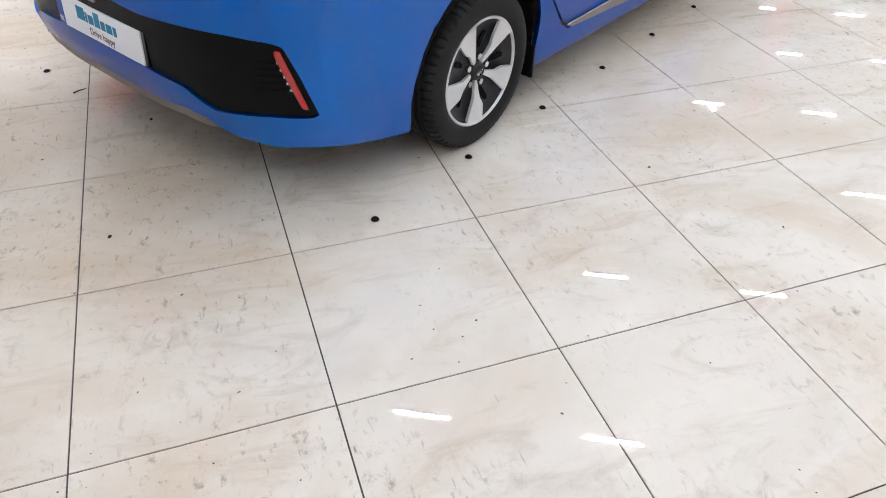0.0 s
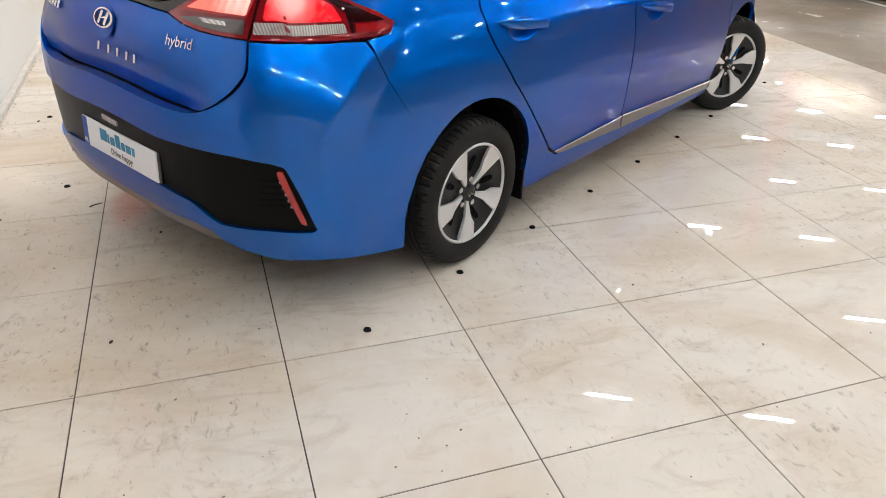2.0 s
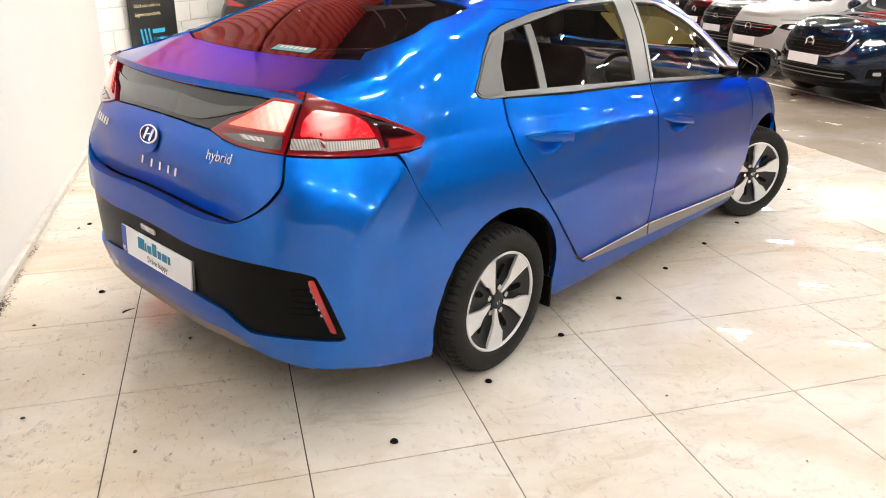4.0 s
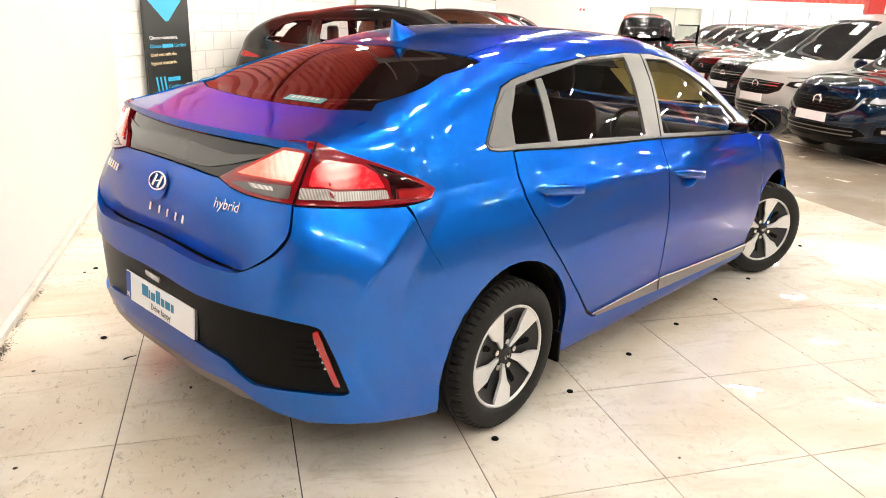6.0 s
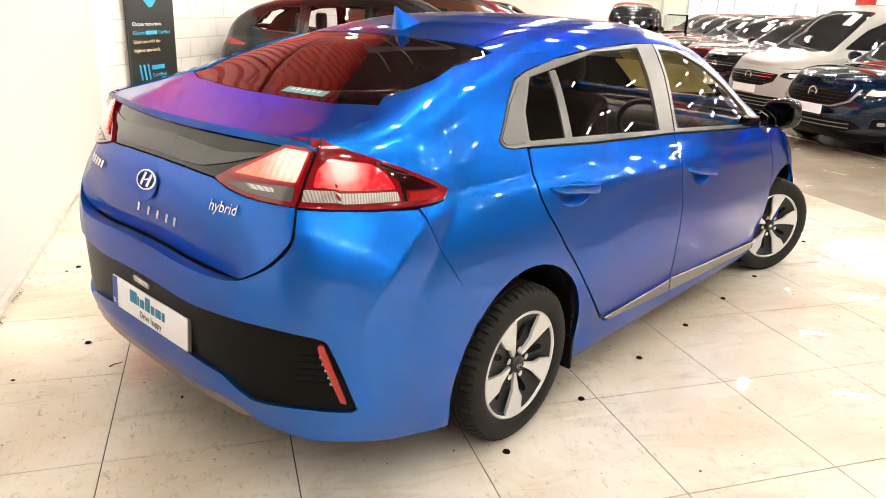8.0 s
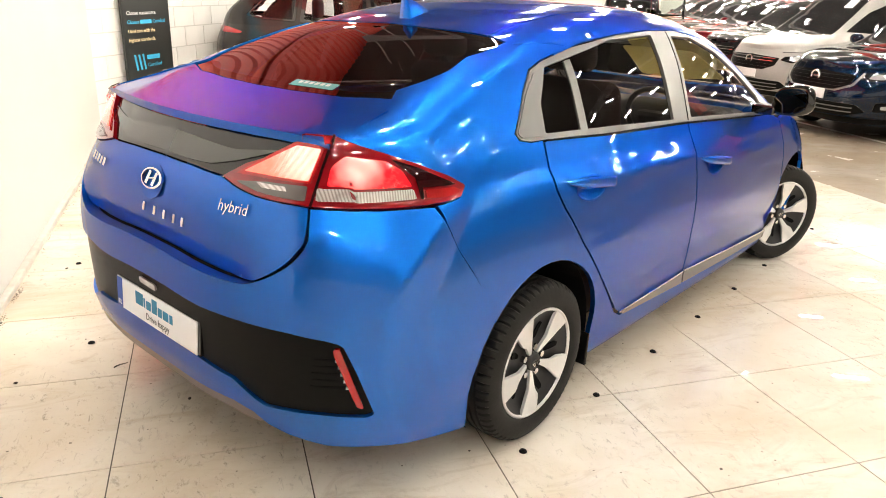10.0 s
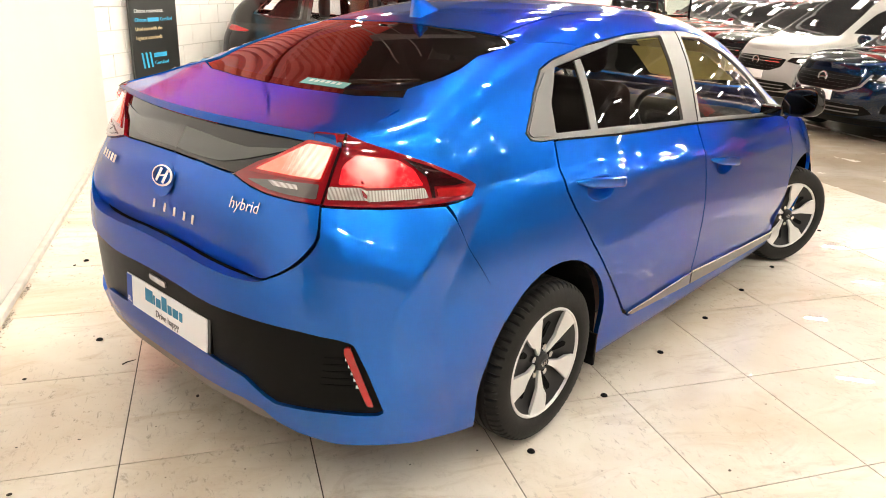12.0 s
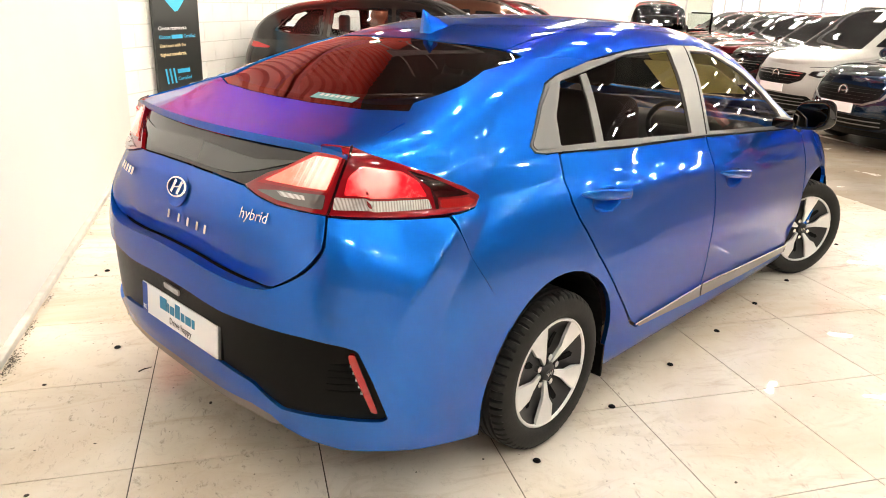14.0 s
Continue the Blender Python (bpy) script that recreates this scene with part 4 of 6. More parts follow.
    gate = s.patch("tailgate", gate_outline, "cyl", M_PAINT, car, off=tuck, depth=0.02, step=0.016, own=True, label="blue painted tailgate")
    pan = [(0, 1.045), (14.8, 1.043), (26.4, 1.035), (32.4, 1.077), (39.5, 1.108), (42, 1.128), (43.4, 1.156), (30, 1.166), (15, 1.167), (0, 1.167)]
    pan = pan + mirror_poly(pan[1:-1])[::-1]
    s.patch("lower_glass", pan, "cyl", M_FRIT, gate, off=-0.004, depth=0.01, label="black glass strip below the spoiler")
    pan2 = [(0, 1.056), (12, 1.053), (21, 1.056), (29, 1.076), (37, 1.104), (39.5, 1.116), (28, 1.102), (12, 1.114), (0, 1.119)]
    pan2 = pan2 + mirror_poly(pan2[1:-1])[::-1]
    s.patch("smoked_pane", pan2, "cyl", M_GREYGLASS, gate, off=0.0, depth=0.003, r=0.02, label="grey smoked glass pane")
    lip = s.up[0]
    lip_y = lambda x: lip[0].y - 0.12 * (1 - (x / lip[0].x) ** 2) + 0.003
    deck_r = [(x, lip_y(x)) for x in (0, 0.1, 0.2, 0.3, 0.4, 0.5, 0.58, 0.64)] + [(0.647, -0.708), (0.609, -0.527), (0.604, -0.412), (0.53, -0.443), (0.412, -0.493), (0.201, -0.524), (0, -0.534)]
    deck = s.patch("spoiler", deck_r + [(-x, y) for x, y in deck_r[1:-1]][::-1], "top", M_PAINT, gate, off=0.002, depth=0.026, step=0.02, label="blue painted spoiler lip")
    glass_r = [(0, -0.526), (0.188, -0.518), (0.412, -0.486), (0.53, -0.436), (0.598, -0.40), (0.60, -0.194), (0.574, -0.081), (0.569, 0.126), (0.211, 0.107), (0, 0.118)]
    ring_in = [(0, -0.475), (0.201, -0.466), (0.39, -0.442), (0.505, -0.392), (0.542, -0.345), (0.545, -0.114), (0.512, 0.082), (0.201, 0.069), (0, 0.076)]
    full = lambda q: q + [(-x, y) for x, y in q[1:-1]][::-1]
    s.patch("rear_window", full(glass_r), "top", M_REARGLASS, gate, off=0.0, depth=0.004, step=0.02, label="dark tinted rear window")
    s.patch("window_border", full(glass_r), "top", M_FRIT, gate, off=-0.004, depth=0.0, holes=[(full(ring_in), 0.03)], label="black printed glass border")
    st = [(0.125, -0.487), (0.325, -0.466), (0.316, -0.424), (0.116, -0.443)]
    s.patch("sticker", st, "top", mat("teal_sticker", (0.03, 0.20, 0.20), 0.5), gate, off=0.0012, depth=0.0005, label="teal dealer sticker")
    M_PALEPRINT = mat("pale_print", (0.4, 0.42, 0.42), 0.5)
    for j in range(6):
        x0, y0 = 0.15 + 0.025 * j, -0.466 + 0.0025 * j
        s.patch("sticker_bar", [(x0, y0), (x0 + 0.015, y0 + 0.0015), (x0 + 0.012, y0 + 0.018), (x0 - 0.003, y0 + 0.0165)], "top", M_PALEPRINT, gate, off=0.0026, depth=0.0005)
    brake = [(-15, 1.146), (14, 1.146), (15, 1.164), (-16, 1.164)]
    s.patch("brake_strip", brake, "cyl", M_REFLECTOR, gate, off=0.003, depth=0.01, label="red high-level brake light")
    # roof, rails, pillars
    ex = lambda y, z: s.on(Vector((2, y, z)), Vector((-1, 0, 0)))[0].x
    rail_out = [(ex(y, z + 0.004), y) for y, z in dlo_top[:-3]]
    rail_in = [(0.571, 0.135), (0.470, 0.139), (0.468, 1.68), (0.50, 1.80), (0.565, 2.10), (0.625, 2.40)]
    roof_r = [(0, 0.126), (0.21, 0.116), (0.462, 0.136), (0.462, 1.66), (0.2, 1.74), (0, 1.755)]
    s.patch("roof", full(roof_r), "top", M_PAINT, car, off=0.0, depth=0.012, step=0.04, label="blue painted roof panel")
    ws_r = [(0, 1.763), (0.2, 1.748), (0.462, 1.668), (0.494, 1.80), (0.56, 2.10), (0.615, 2.38), (0.40, 2.47), (0, 2.52)]
    s.patch("windscreen", full(ws_r), "top", M_CLEAR, car, off=-0.003, depth=0.004, step=0.05, label="clear windscreen")
    s.patch("windscreen_banner", [(-0.02, 2.06), (0.44, 2.04), (0.53, 2.34), (0.2, 2.42), (-0.04, 2.40)], "top", M_BANNER, car, off=-0.03, depth=0.001, step=0.05, r=0.03, label="yellow printed banner behind the windscreen")
    hood = [(0, 2.535), (0.40, 2.485), (0.63, 2.40), (0.70, 2.55), (0.66, 3.0), (0.55, 3.3), (0.3, 3.42), (0, 3.45)]
    s.patch("bonnet", full(hood), "top", M_PAINT, car, off=0.0, depth=0.012, step=0.05, label="blue painted bonnet")
    nose = [(0, 0.22), (40, 0.22), (70, 0.24), (78, 0.33), (72, 0.5), (62, 0.64), (40, 0.68), (0, 0.67)]
    s.patch("front_bumper", nose + mirror_poly(nose[1:-1])[::-1], "nose", M_PAINT, car, off=0.0, depth=0.02, step=0.05)
    gr = [(0, 0.34), (24, 0.35), (30, 0.5), (22, 0.62), (0, 0.63)]
    s.patch("grille", gr + mirror_poly(gr[1:-1])[::-1], "nose", M_GLOSSBLACK, car, off=0.004, depth=0.01, step=0.06)
    for k in (False, True):
        side = s.patch("body_side", side_poly, "side", M_PAINT, car, depth=0.02, step=0.018, mirror=k, label="blue painted quarter panel and sill")
        rail = s.patch("roof_rail", rail_out[::-1] + rail_in[::-1], "top", M_PAINT, car, depth=0.01, step=0.03, mirror=k)
        joint = [(ex(0.50, 1.388), 0.50), (0.54, 0.52), (0.52, 0.20), (0.575, 0.09), (ex(0.30, 1.352), 0.30)]
        s.patch("rail_joint", joint, "top", M_PAINT, car, off=-0.0015, depth=0.004, step=0.02, mirror=k)
        corner = [(0.60, -0.69), (0.685, -0.69), (0.68, -0.55), (0.665, -0.38), (0.625, -0.33), (0.608, -0.40), (0.60, -0.52)]
        s.patch("quarter_corner", corner, "top", M_PAINT, car, off=-0.003, depth=0.004, step=0.02, mirror=k)
        s.patch("roof_seam", [(0.461, 0.13), (0.469, 0.13), (0.469, 1.68), (0.461, 1.68)], "top", M_FRIT, car, off=-0.004, depth=0.004, step=0.03, mirror=k)
        s.patch("fender", [(2.415, 0.925), (2.42, 0.77), (2.432, 0.6), (2.44, 0.45), (2.378, 0.255), (2.36, 0.19)] + arc(2.71, 0.325, 0.385, 200, -8, 18) + [(3.12, 0.28), (3.33, 0.45), (3.42, 0.6), (3.30, 0.735), (2.9, 0.865), (2.55, 0.95)], "side", M_PAINT, car, depth=0.02, mirror=k, label="blue painted front wing")
        rd = [(0.077, 1.086), (0.070, 0.99), (0.076, 0.93), (0.110, 0.86), (0.208, 0.723), (0.369, 0.535), (0.548, 0.345), (0.607, 0.312), (1.205, 0.284), (1.195, 0.35), (1.165, 0.55), (1.168, 0.75), (1.185, 0.92), (1.18, 1.038), (0.493, 1.062)]
        rdoor = s.patch("rear_door", rd, "side", M_PAINT, car, depth=0.02, mirror=k, r=0.012, holes=[([(0.280 + 0.092 * math.cos(a / 20 * 2 * math.pi), 0.906 + 0.041 * math.sin(a / 20 * 2 * math.pi)) for a in range(20)], 0)], label="blue painted rear door")
        fd = [(1.189, 1.037), (1.194, 0.92), (1.177, 0.75), (1.174, 0.55), (1.204, 0.35), (1.214, 0.284), (2.36, 0.268), (2.432, 0.45), (2.424, 0.6), (2.412, 0.77), (2.405, 0.93), (2.30, 0.967), (2.09, 0.980)]
        fdoor = s.patch("front_door", fd, "side", M_PAINT, car, depth=0.02, mirror=k, r=0.012, holes=[([(1.390 + 0.092 * math.cos(a / 20 * 2 * math.pi), 0.829 + 0.041 * math.sin(a / 20 * 2 * math.pi)) for a in range(20)], 0)], label="blue painted front door")
        s.patch("door_trim", [(0.578, 0.322), (0.62, 0.304), (1.205, 0.274), (1.185, 0.342), (0.9, 0.332)], "side", M_SILL, rdoor, off=0.008, depth=0.012, mirror=k, label="satin grey sill strip")
        s.patch("door_trim", [(1.216, 0.274), (2.385, 0.232), (2.40, 0.275), (1.205, 0.344)], "side", M_SILL, fdoor, off=0.008, depth=0.012, mirror=k, label="satin grey sill strip")
        s.patch("trim_line", [(0.578, 0.322), (0.9, 0.329), (1.19, 0.337), (1.185, 0.346), (0.9, 0.338), (0.574, 0.330)], "side", M_CHROME, rdoor, off=0.010, depth=0.008, mirror=k, label="bright chrome line")
        s.patch("trim_line", [(1.205, 0.339), (2.40, 0.268), (2.402, 0.277), (1.204, 0.348)], "side", M_CHROME, fdoor, off=0.010, depth=0.008, mirror=k, label="bright chrome line")
        # window surround with its openings
        g_q = [(0.105, 1.116), (0.118, 1.200), (0.205, 1.307), (0.335, 1.328), (0.318, 1.106)]
        g_r = [(0.362, 1.104), (0.378, 1.333), (0.70, 1.384), (1.07, 1.396), (1.045, 1.068)]
        g_f = [(1.225, 1.056), (1.275, 1.396), (1.48, 1.385), (1.72, 1.312), (1.95, 1.205), (2.16, 1.075), (2.18, 1.000), (2.06, 1.004)]
        s.patch("window_surround", dlo_low + dlo_top, "side", M_SATIN, car, off=0.002, depth=0.014, step=0.025, r=0.012, mirror=k, label="satin grey window frame",
                holes=[([(0.090, 1.110), (0.108, 1.205), (0.200, 1.315), (0.70, 1.392), (1.08, 1.404), (1.052, 1.062), (0.5, 1.092)], 0.012), (g_f, 0.01)])
        s.patch("quarter_window", g_q, "side", M_GLASS, rdoor, off=-0.008, depth=0.003, mirror=k, label="tinted quarter window")
        s.patch("window", g_r, "side", M_GLASS, rdoor, off=-0.008, depth=0.003, mirror=k, label="tinted rear door window")
        s.patch("window", [(a, b) for a, b in g_f], "side", M_GLASS, fdoor, off=-0.008, depth=0.003, mirror=k, label="tinted front door window")
        s.patch("window_divider", [(0.315, 1.098), (0.338, 1.332), (0.380, 1.337), (0.362, 1.096)], "side", M_SATIN, rdoor, off=-0.003, depth=0.01, mirror=k)
        s.patch("quarter_trim", [(-0.070, 1.128), (-0.052, 1.112), (0.072, 1.104), (0.088, 1.205), (0.18, 1.312), (0.125, 1.300), (0.036, 1.238)], "side", M_GREYTRIM, side, off=0.006, depth=0.01, r=0.01, mirror=k, label="grey plastic quarter trim")
        s.patch("pillar_gap", [(1.186, 1.046), (1.194, 1.046), (1.252, 1.415), (1.244, 1.415)], "side", M_LINER, car, off=0.0035, depth=0.002, mirror=k)
        s.patch("window_seal", [(0.09, 1.092), (0.493, 1.066), (1.154, 1.040), (2.09, 0.985), (2.09, 0.979), (1.154, 1.034), (0.493, 1.060), (0.09, 1.086)], "side", M_LINER, car, off=0.003, depth=0.004, mirror=k)
        # handles
        for door, y0, z0, slope in ((rdoor, 0.290, 0.922, -0.12), (fdoor, 1.400, 0.845, -0.15)):
            cc = (y0 - 0.01, z0 - 0.016)
            cup = [(cc[0] + 0.098 * math.cos(a / 24 * 2 * math.pi), cc[1] + 0.046 * math.sin(a / 24 * 2 * math.pi)) for a in range(24)]
            s.patch("handle_cup", cup, "side", M_PAINT, door, off=lambda p, q=cc: 0.0015 - 0.022 * max(0.0, 1 - ((p.y - q[0]) / 0.098) ** 2 - ((p.z - q[1]) / 0.046) ** 2), depth=0.0, step=0.009, mirror=k, own=True)
            bm = bmesh.new()
            n, q = 24, 10
            rings = []
            for i in range(n + 1):
                t = i / n
                y = y0 - 0.155 + 0.305 * t
                z = z0 + 0.006 + slope * 0.3 * (t - 0.5)
                x = ex(y, z)
                bulge = min(1.0, t / 0.35, (1 - t) / 0.12)
                lift = 0.026 * math.sin(math.pi / 2 * max(0.0, bulge)) ** 0.8
                wz = 0.003 + 0.018 * math.sin(math.pi / 2 * max(0.0, bulge)) ** 0.8
                rings.append([bm.verts.new(((-1 if k else 1) * (x + lift + 0.007 * math.cos(2 * math.pi * j / q) - 0.003), y, z + wz * math.sin(2 * math.pi * j / q))) for j in range(q)])
            for a, b in zip(rings, rings[1:]):
                for j in range(q):
                    bm.faces.new((a[j], a[(j + 1) % q], b[(j + 1) % q], b[j]))
            bm.faces.new(rings[0])
            bm.faces.new(rings[-1])
            bmesh.ops.recalc_face_normals(bm, faces=bm.faces[:])
            part("door_handle", bm, M_PAINT, door, "blue door handle", smooth=True)
        # mirror
        sx = -1 if k else 1
        bm = bmesh.new()
        bmesh.ops.create_uvsphere(bm, u_segments=28, v_segments=18, radius=1.0)
        for v in bm.verts:
            c = v.co
            flat = math.hypot(c.x, c.z)
            if flat > 1e-6:
                k4 = (abs(c.x / flat) ** 3.2 + abs(c.z / flat) ** 3.2) ** (-1 / 3.2)
                c = Vector((c.x * k4, c.y, c.z * k4))
            y = c.y
            v.co = Vector((sx * (1.0 + 0.10 * c.x * (1 - 0.12 * c.z)), 2.03 + (0.12 * y if y > 0 else 0.03 * max(y, -0.6)), 1.088 + 0.078 * c.z + 0.012 * c.x))
        bmesh.ops.recalc_face_normals(bm, faces=bm.faces[:])
        mir = part("door_mirror", bm, M_GLOSSBLACK, car, "gloss black door mirror", smooth=True)
        v = []
        for a in range(32):
            ca, sa = math.cos(a / 16 * math.pi), math.sin(a / 16 * math.pi)
            k4 = (abs(ca) ** 3.2 + abs(sa) ** 3.2) ** (-1 / 3.2)
            v.append((sx * (0.993 + 0.082 * ca * k4), 1.986 - 0.0165 * ca * k4 + 0.0075 * sa * k4, 1.088 + 0.060 * sa * k4 + 0.011 * ca * k4))
        link_mesh("mirror_glass", v, [tuple(range(32))], M_MIRROR, mir, "mirror glass", smooth=False)
        part("mirror_foot", bm_box(min(sx * 0.80, sx * 0.92), max(sx * 0.80, sx * 0.92), 2.01, 2.10, 1.00, 1.05, 0.01), M_GLOSSBLACK, mir)
        # tail lamp
        kk = -1 if k else 1
        L0 = [(26.6, 1.032), (32.4, 1.073), (39.5, 1.104), (42, 1.124), (43.8, 1.157), (45, 1.164), (51.0, 1.163), (58.6, 1.131), (66.2, 1.095), (72.6, 1.058), (77.4, 1.020), (75.7, 0.992), (68.5, 0.985), (61.6, 0.982), (53.8, 0.985), (46.2, 0.987), (41.4, 0.992), (35.7, 0.999), (30.6, 1.015)]
        fl = lambda q: [(kk * a, z) for a, z in q]
        lamp = s.patch("tail_lamp", fl(L0), "cyl", M_LAMPRED, car, off=0.006, depth=0.02, step=0.012, r=0.006, label="lit red wraparound tail lamp")
        s.patch("lamp_core", fl([(32.6, 1.052), (38.1, 1.090), (43.9, 1.130), (48.6, 1.129), (47.3, 1.086), (46.2, 1.048), (40.4, 1.049)]), "cyl", M_LAMPHOT, lamp, off=0.014, depth=0.007, step=0.012, r=0.005, label="glowing inner lamp")
        s.patch("core_edge", fl([(30.4, 1.044), (38.1, 1.101), (43.6, 1.140), (49.4, 1.139), (47.9, 1.086), (46.5, 1.042), (38, 1.042)]), "cyl", M_REFLECTOR, lamp, off=0.0105, depth=0.004, step=0.012, r=0.005)
        s.patch("reverse_lens", fl([(30.8, 1.026), (38, 1.034), (46.0, 1.036), (45.5, 0.999), (41, 1.002), (36.2, 1.008)]), "cyl", M_LAMPSMOKE, lamp, off=0.011, depth=0.005, step=0.012, r=0.005, label="smoked reversing lens")
        s.patch("reverse_bulb", fl([(35.8, 1.030), (42.0, 1.028), (42.2, 1.017), (37.2, 1.018)]), "cyl", M_LAMPCLEAR, lamp, off=0.013, depth=0.003, step=0.01, r=0.003)
        s.patch("lamp_glow", fl([(52.4, 1.121), (59.7, 1.106), (62.6, 1.080), (64.4, 1.038), (49.4, 1.040), (50.2, 1.085)]), "cyl", M_LAMPLIT, lamp, off=0.012, depth=0.006, step=0.012, r=0.008, label="glowing red outer lamp")
        s.patch("indicator_lens", fl([(47.7, 1.033), (64.6, 1.031), (65.3, 1.004), (47.4, 1.001)]), "cyl", M_LAMPCLEAR, lamp, off=0.012, depth=0.006, step=0.012, r=0.005, label="clear indicator lens")
        s.patch("smoke_band", fl([(60.8, 1.110), (65.2, 1.060), (65.8, 1.030), (66.2, 1.002), (66.8, 1.002), (66.6, 1.033), (74.0, 1.032), (70, 1.060), (66, 1.086)]), "cyl", M_LAMPDARK, lamp, off=0.010, depth=0.004, step=0.012)
        s.patch("tip_lens", fl([(67.1, 1.027), (73.3, 1.026), (75.4, 1.012), (74.0, 1.000), (67.3, 1.003)]), "cyl", M_REFLECTOR, lamp, off=0.012, depth=0.006, step=0.012, r=0.004, label="bright red tip lens")
        s.patch("lamp_gap", fl([(50.6, 1.163), (51.1, 1.163), (48.8, 1.080), (46.7, 0.987), (46.2, 0.987), (48.3, 1.080)]), "cyl", M_LAMPDARK, lamp, off=0.0095, depth=0.003, step=0.012)
        # wheel well
        for cy, rr in ((-0.01, 0.378), (2.71, 0.388)):
            vv, ff = [], []
            for i in range(25):
                a = radians(-20 + 220 * i / 24)
                for x in (0.862, 0.55):
                    vv.append((sx * x, cy + rr * math.cos(a), 0.325 + rr * math.sin(a)))
            for i in range(24):
                ff.append((2 * i, 2 * i + 1, 2 * i + 3, 2 * i + 2))
            ff.append(tuple(2 * i + 1 for i in range(25)))
            link_mesh("wheel_well", vv, ff, M_LINER, car, smooth=False)
    part("mud_flap", bm_box(0.72, 0.89, 0.345, 0.36, 0.16, 0.30, 0.004), M_BLACK, car, "black mud flap")
    # wheels: front pair turned to the right
    for x, y, st in ((0.80, 0.0, 0), (0.80, 2.745, -26)):
        wheel_parts(car, at=(x, y, 0.305), steer=st, spin=-98 if y < 1 else -60)
        wheel_parts(car, at=(-x, y, 0.305), steer=180 + st)
    # antenna fin
    bm = bmesh.new()
    rings = []
    for i in range(9):
        t = i / 8
        y = 0.188 + 0.165 * t
        top = 1.462 + 0.072 * (1 - t) ** 1.15
        w = 0.032 * (1 - t) ** 0.5 + 0.004
        rings.append([bm.verts.new((dx * w, y - 0.016 * h * (t < 0.3), 1.425 + (top - 1.425) * h)) for dx, h in ((1, 0), (0.55, 0.55), (0.12, 1), (-0.12, 1), (-0.55, 0.55), (-1, 0))])
    for a, b in zip(rings, rings[1:]):
        for j in range(5):
            bm.faces.new((a[j], a[j + 1], b[j + 1], b[j]))
    bm.faces.new(rings[0])
    bmesh.ops.recalc_face_normals(bm, faces=bm.faces[:])
    part("antenna_fin", bm, M_PAINT, car, "blue shark fin antenna", smooth=True)
    # badges, plate
    m = facing(s, "cyl", 1.1, 0.970, 0.003)
    cup = [(0.8 + 5.0 * math.cos(2 * math.pi * i / 24), 0.962 + 0.052 * math.sin(2 * math.pi * i / 24)) for i in range(24)]
    s.patch("badge_pocket", cup, "cyl", M_PAINT, gate, off=0.002, depth=0.002, step=0.012)
    oval_badge("badge", m, 0.062, 0.033 * 1.02, gate, "chrome oval badge")
    for j, a in enumerate((-2.3, 2.8, 7.2, 11.5, 14.9)):
        bar = part("badge_bar", bm_box(-0.006, 0.006, -0.014, 0.014, 0, 0.007, 0.001), M_CHROME, gate)
        bar.matrix_basis = facing(s, "cyl", a, 0.879, -0.014)
    text_mesh("word_badge", "hybrid", 0.048, facing(s, "cyl", 31.0, 0.960, 0.003), M_CHROME, gate, "chrome lettering", width=0.108)
    for j in range(5):
        bar = part("badge_bar", bm_box(-0.009, 0.009, -0.014, 0.014, 0, 0.004, 0.001), M_CHROME, gate)
        bar.matrix_basis = facing(s, "cyl", -33 + 2.0 * j, 0.957, 0.001)
    pm = pose(0.02, -0.976, 0.527, 86, 0, 0)
    bm = bm_box(-0.26, 0.26, -0.056, 0.056, -0.006, 0, 0.002)
    plate = part("number_plate", bm, M_PLATE, car, "white dealer plate with blue band")
    plate.matrix_basis = pm
    part("plate_band", bm_box(-0.258, -0.222, -0.054, 0.054, 0, 0.001), M_BLUEBAND, plate, "blue country band")
    text_mesh("band_text", "IRL", 0.026, pose(-0.24, -0.036, 0.001), M_PLATE, plate, depth=0.0005, width=0.026)
    # dealer name as plain bars, slogan below it
    for x0, x1, y0, y1 in ((-0.125, -0.075, -0.004, 0.040), (-0.070, -0.060, -0.004, 0.030), (-0.052, -0.022, -0.004, 0.026), (-0.014, 0.018, -0.004, 0.044), (0.026, 0.050, -0.004, 0.026), (0.058, 0.092, -0.004, 0.026), (0.100, 0.118, -0.004, 0.026)):
        part("print_bar", bm_box(x0, x1, y0, y1, 0, 0.0012), M_TEAL, plate)
    text_mesh("slogan", "Drive happy", 0.034, pose(0.02, -0.031, 0.0008), M_GREYPRINT, plate, depth=0.0005, width=0.15)
    part("plate_backing", bm_box(-0.262, 0.272, -0.058, 0.058, -0.03, -0.0065, 0.002), M_GLOSSBLACK, plate, "gloss black plate recess")
    s.patch("plate_lamp", [(-4.5, 0.633), (3.0, 0.630), (3.0, 0.610), (-4.5, 0.613)], "cyl", M_LAMPCLEAR, bumper, off=-0.004, depth=0.006, step=0.02, r=0.006, label="clear plate light")
    # dark lining behind the gaps
    low, _ = skin_grids(HATCH, 12, 18, 60, 4)
    for sx in (1, -1):
        rows = [[Vector((sx * p.x * 0.965, p.y * 0.972 + 0.02, p.z)) for p in r] for r in low]
        vv = [p for r in rows for p in r]
        ff = [q for q in grid_faces(rows, 0) if all((vv[i].y - c) ** 2 + (vv[i].z - 0.325) ** 2 > 0.43 ** 2 for i in q for c in (-0.01, 2.71)) and min(vv[i].z for i in q) > 0.38]
        link_mesh("inner_shell", vv, ff, M_LINER, car)
    part("underbody", bm_box(-0.66, 0.66, -0.42, 3.2, 0.17, 0.24, 0.03), M_LINER, car)
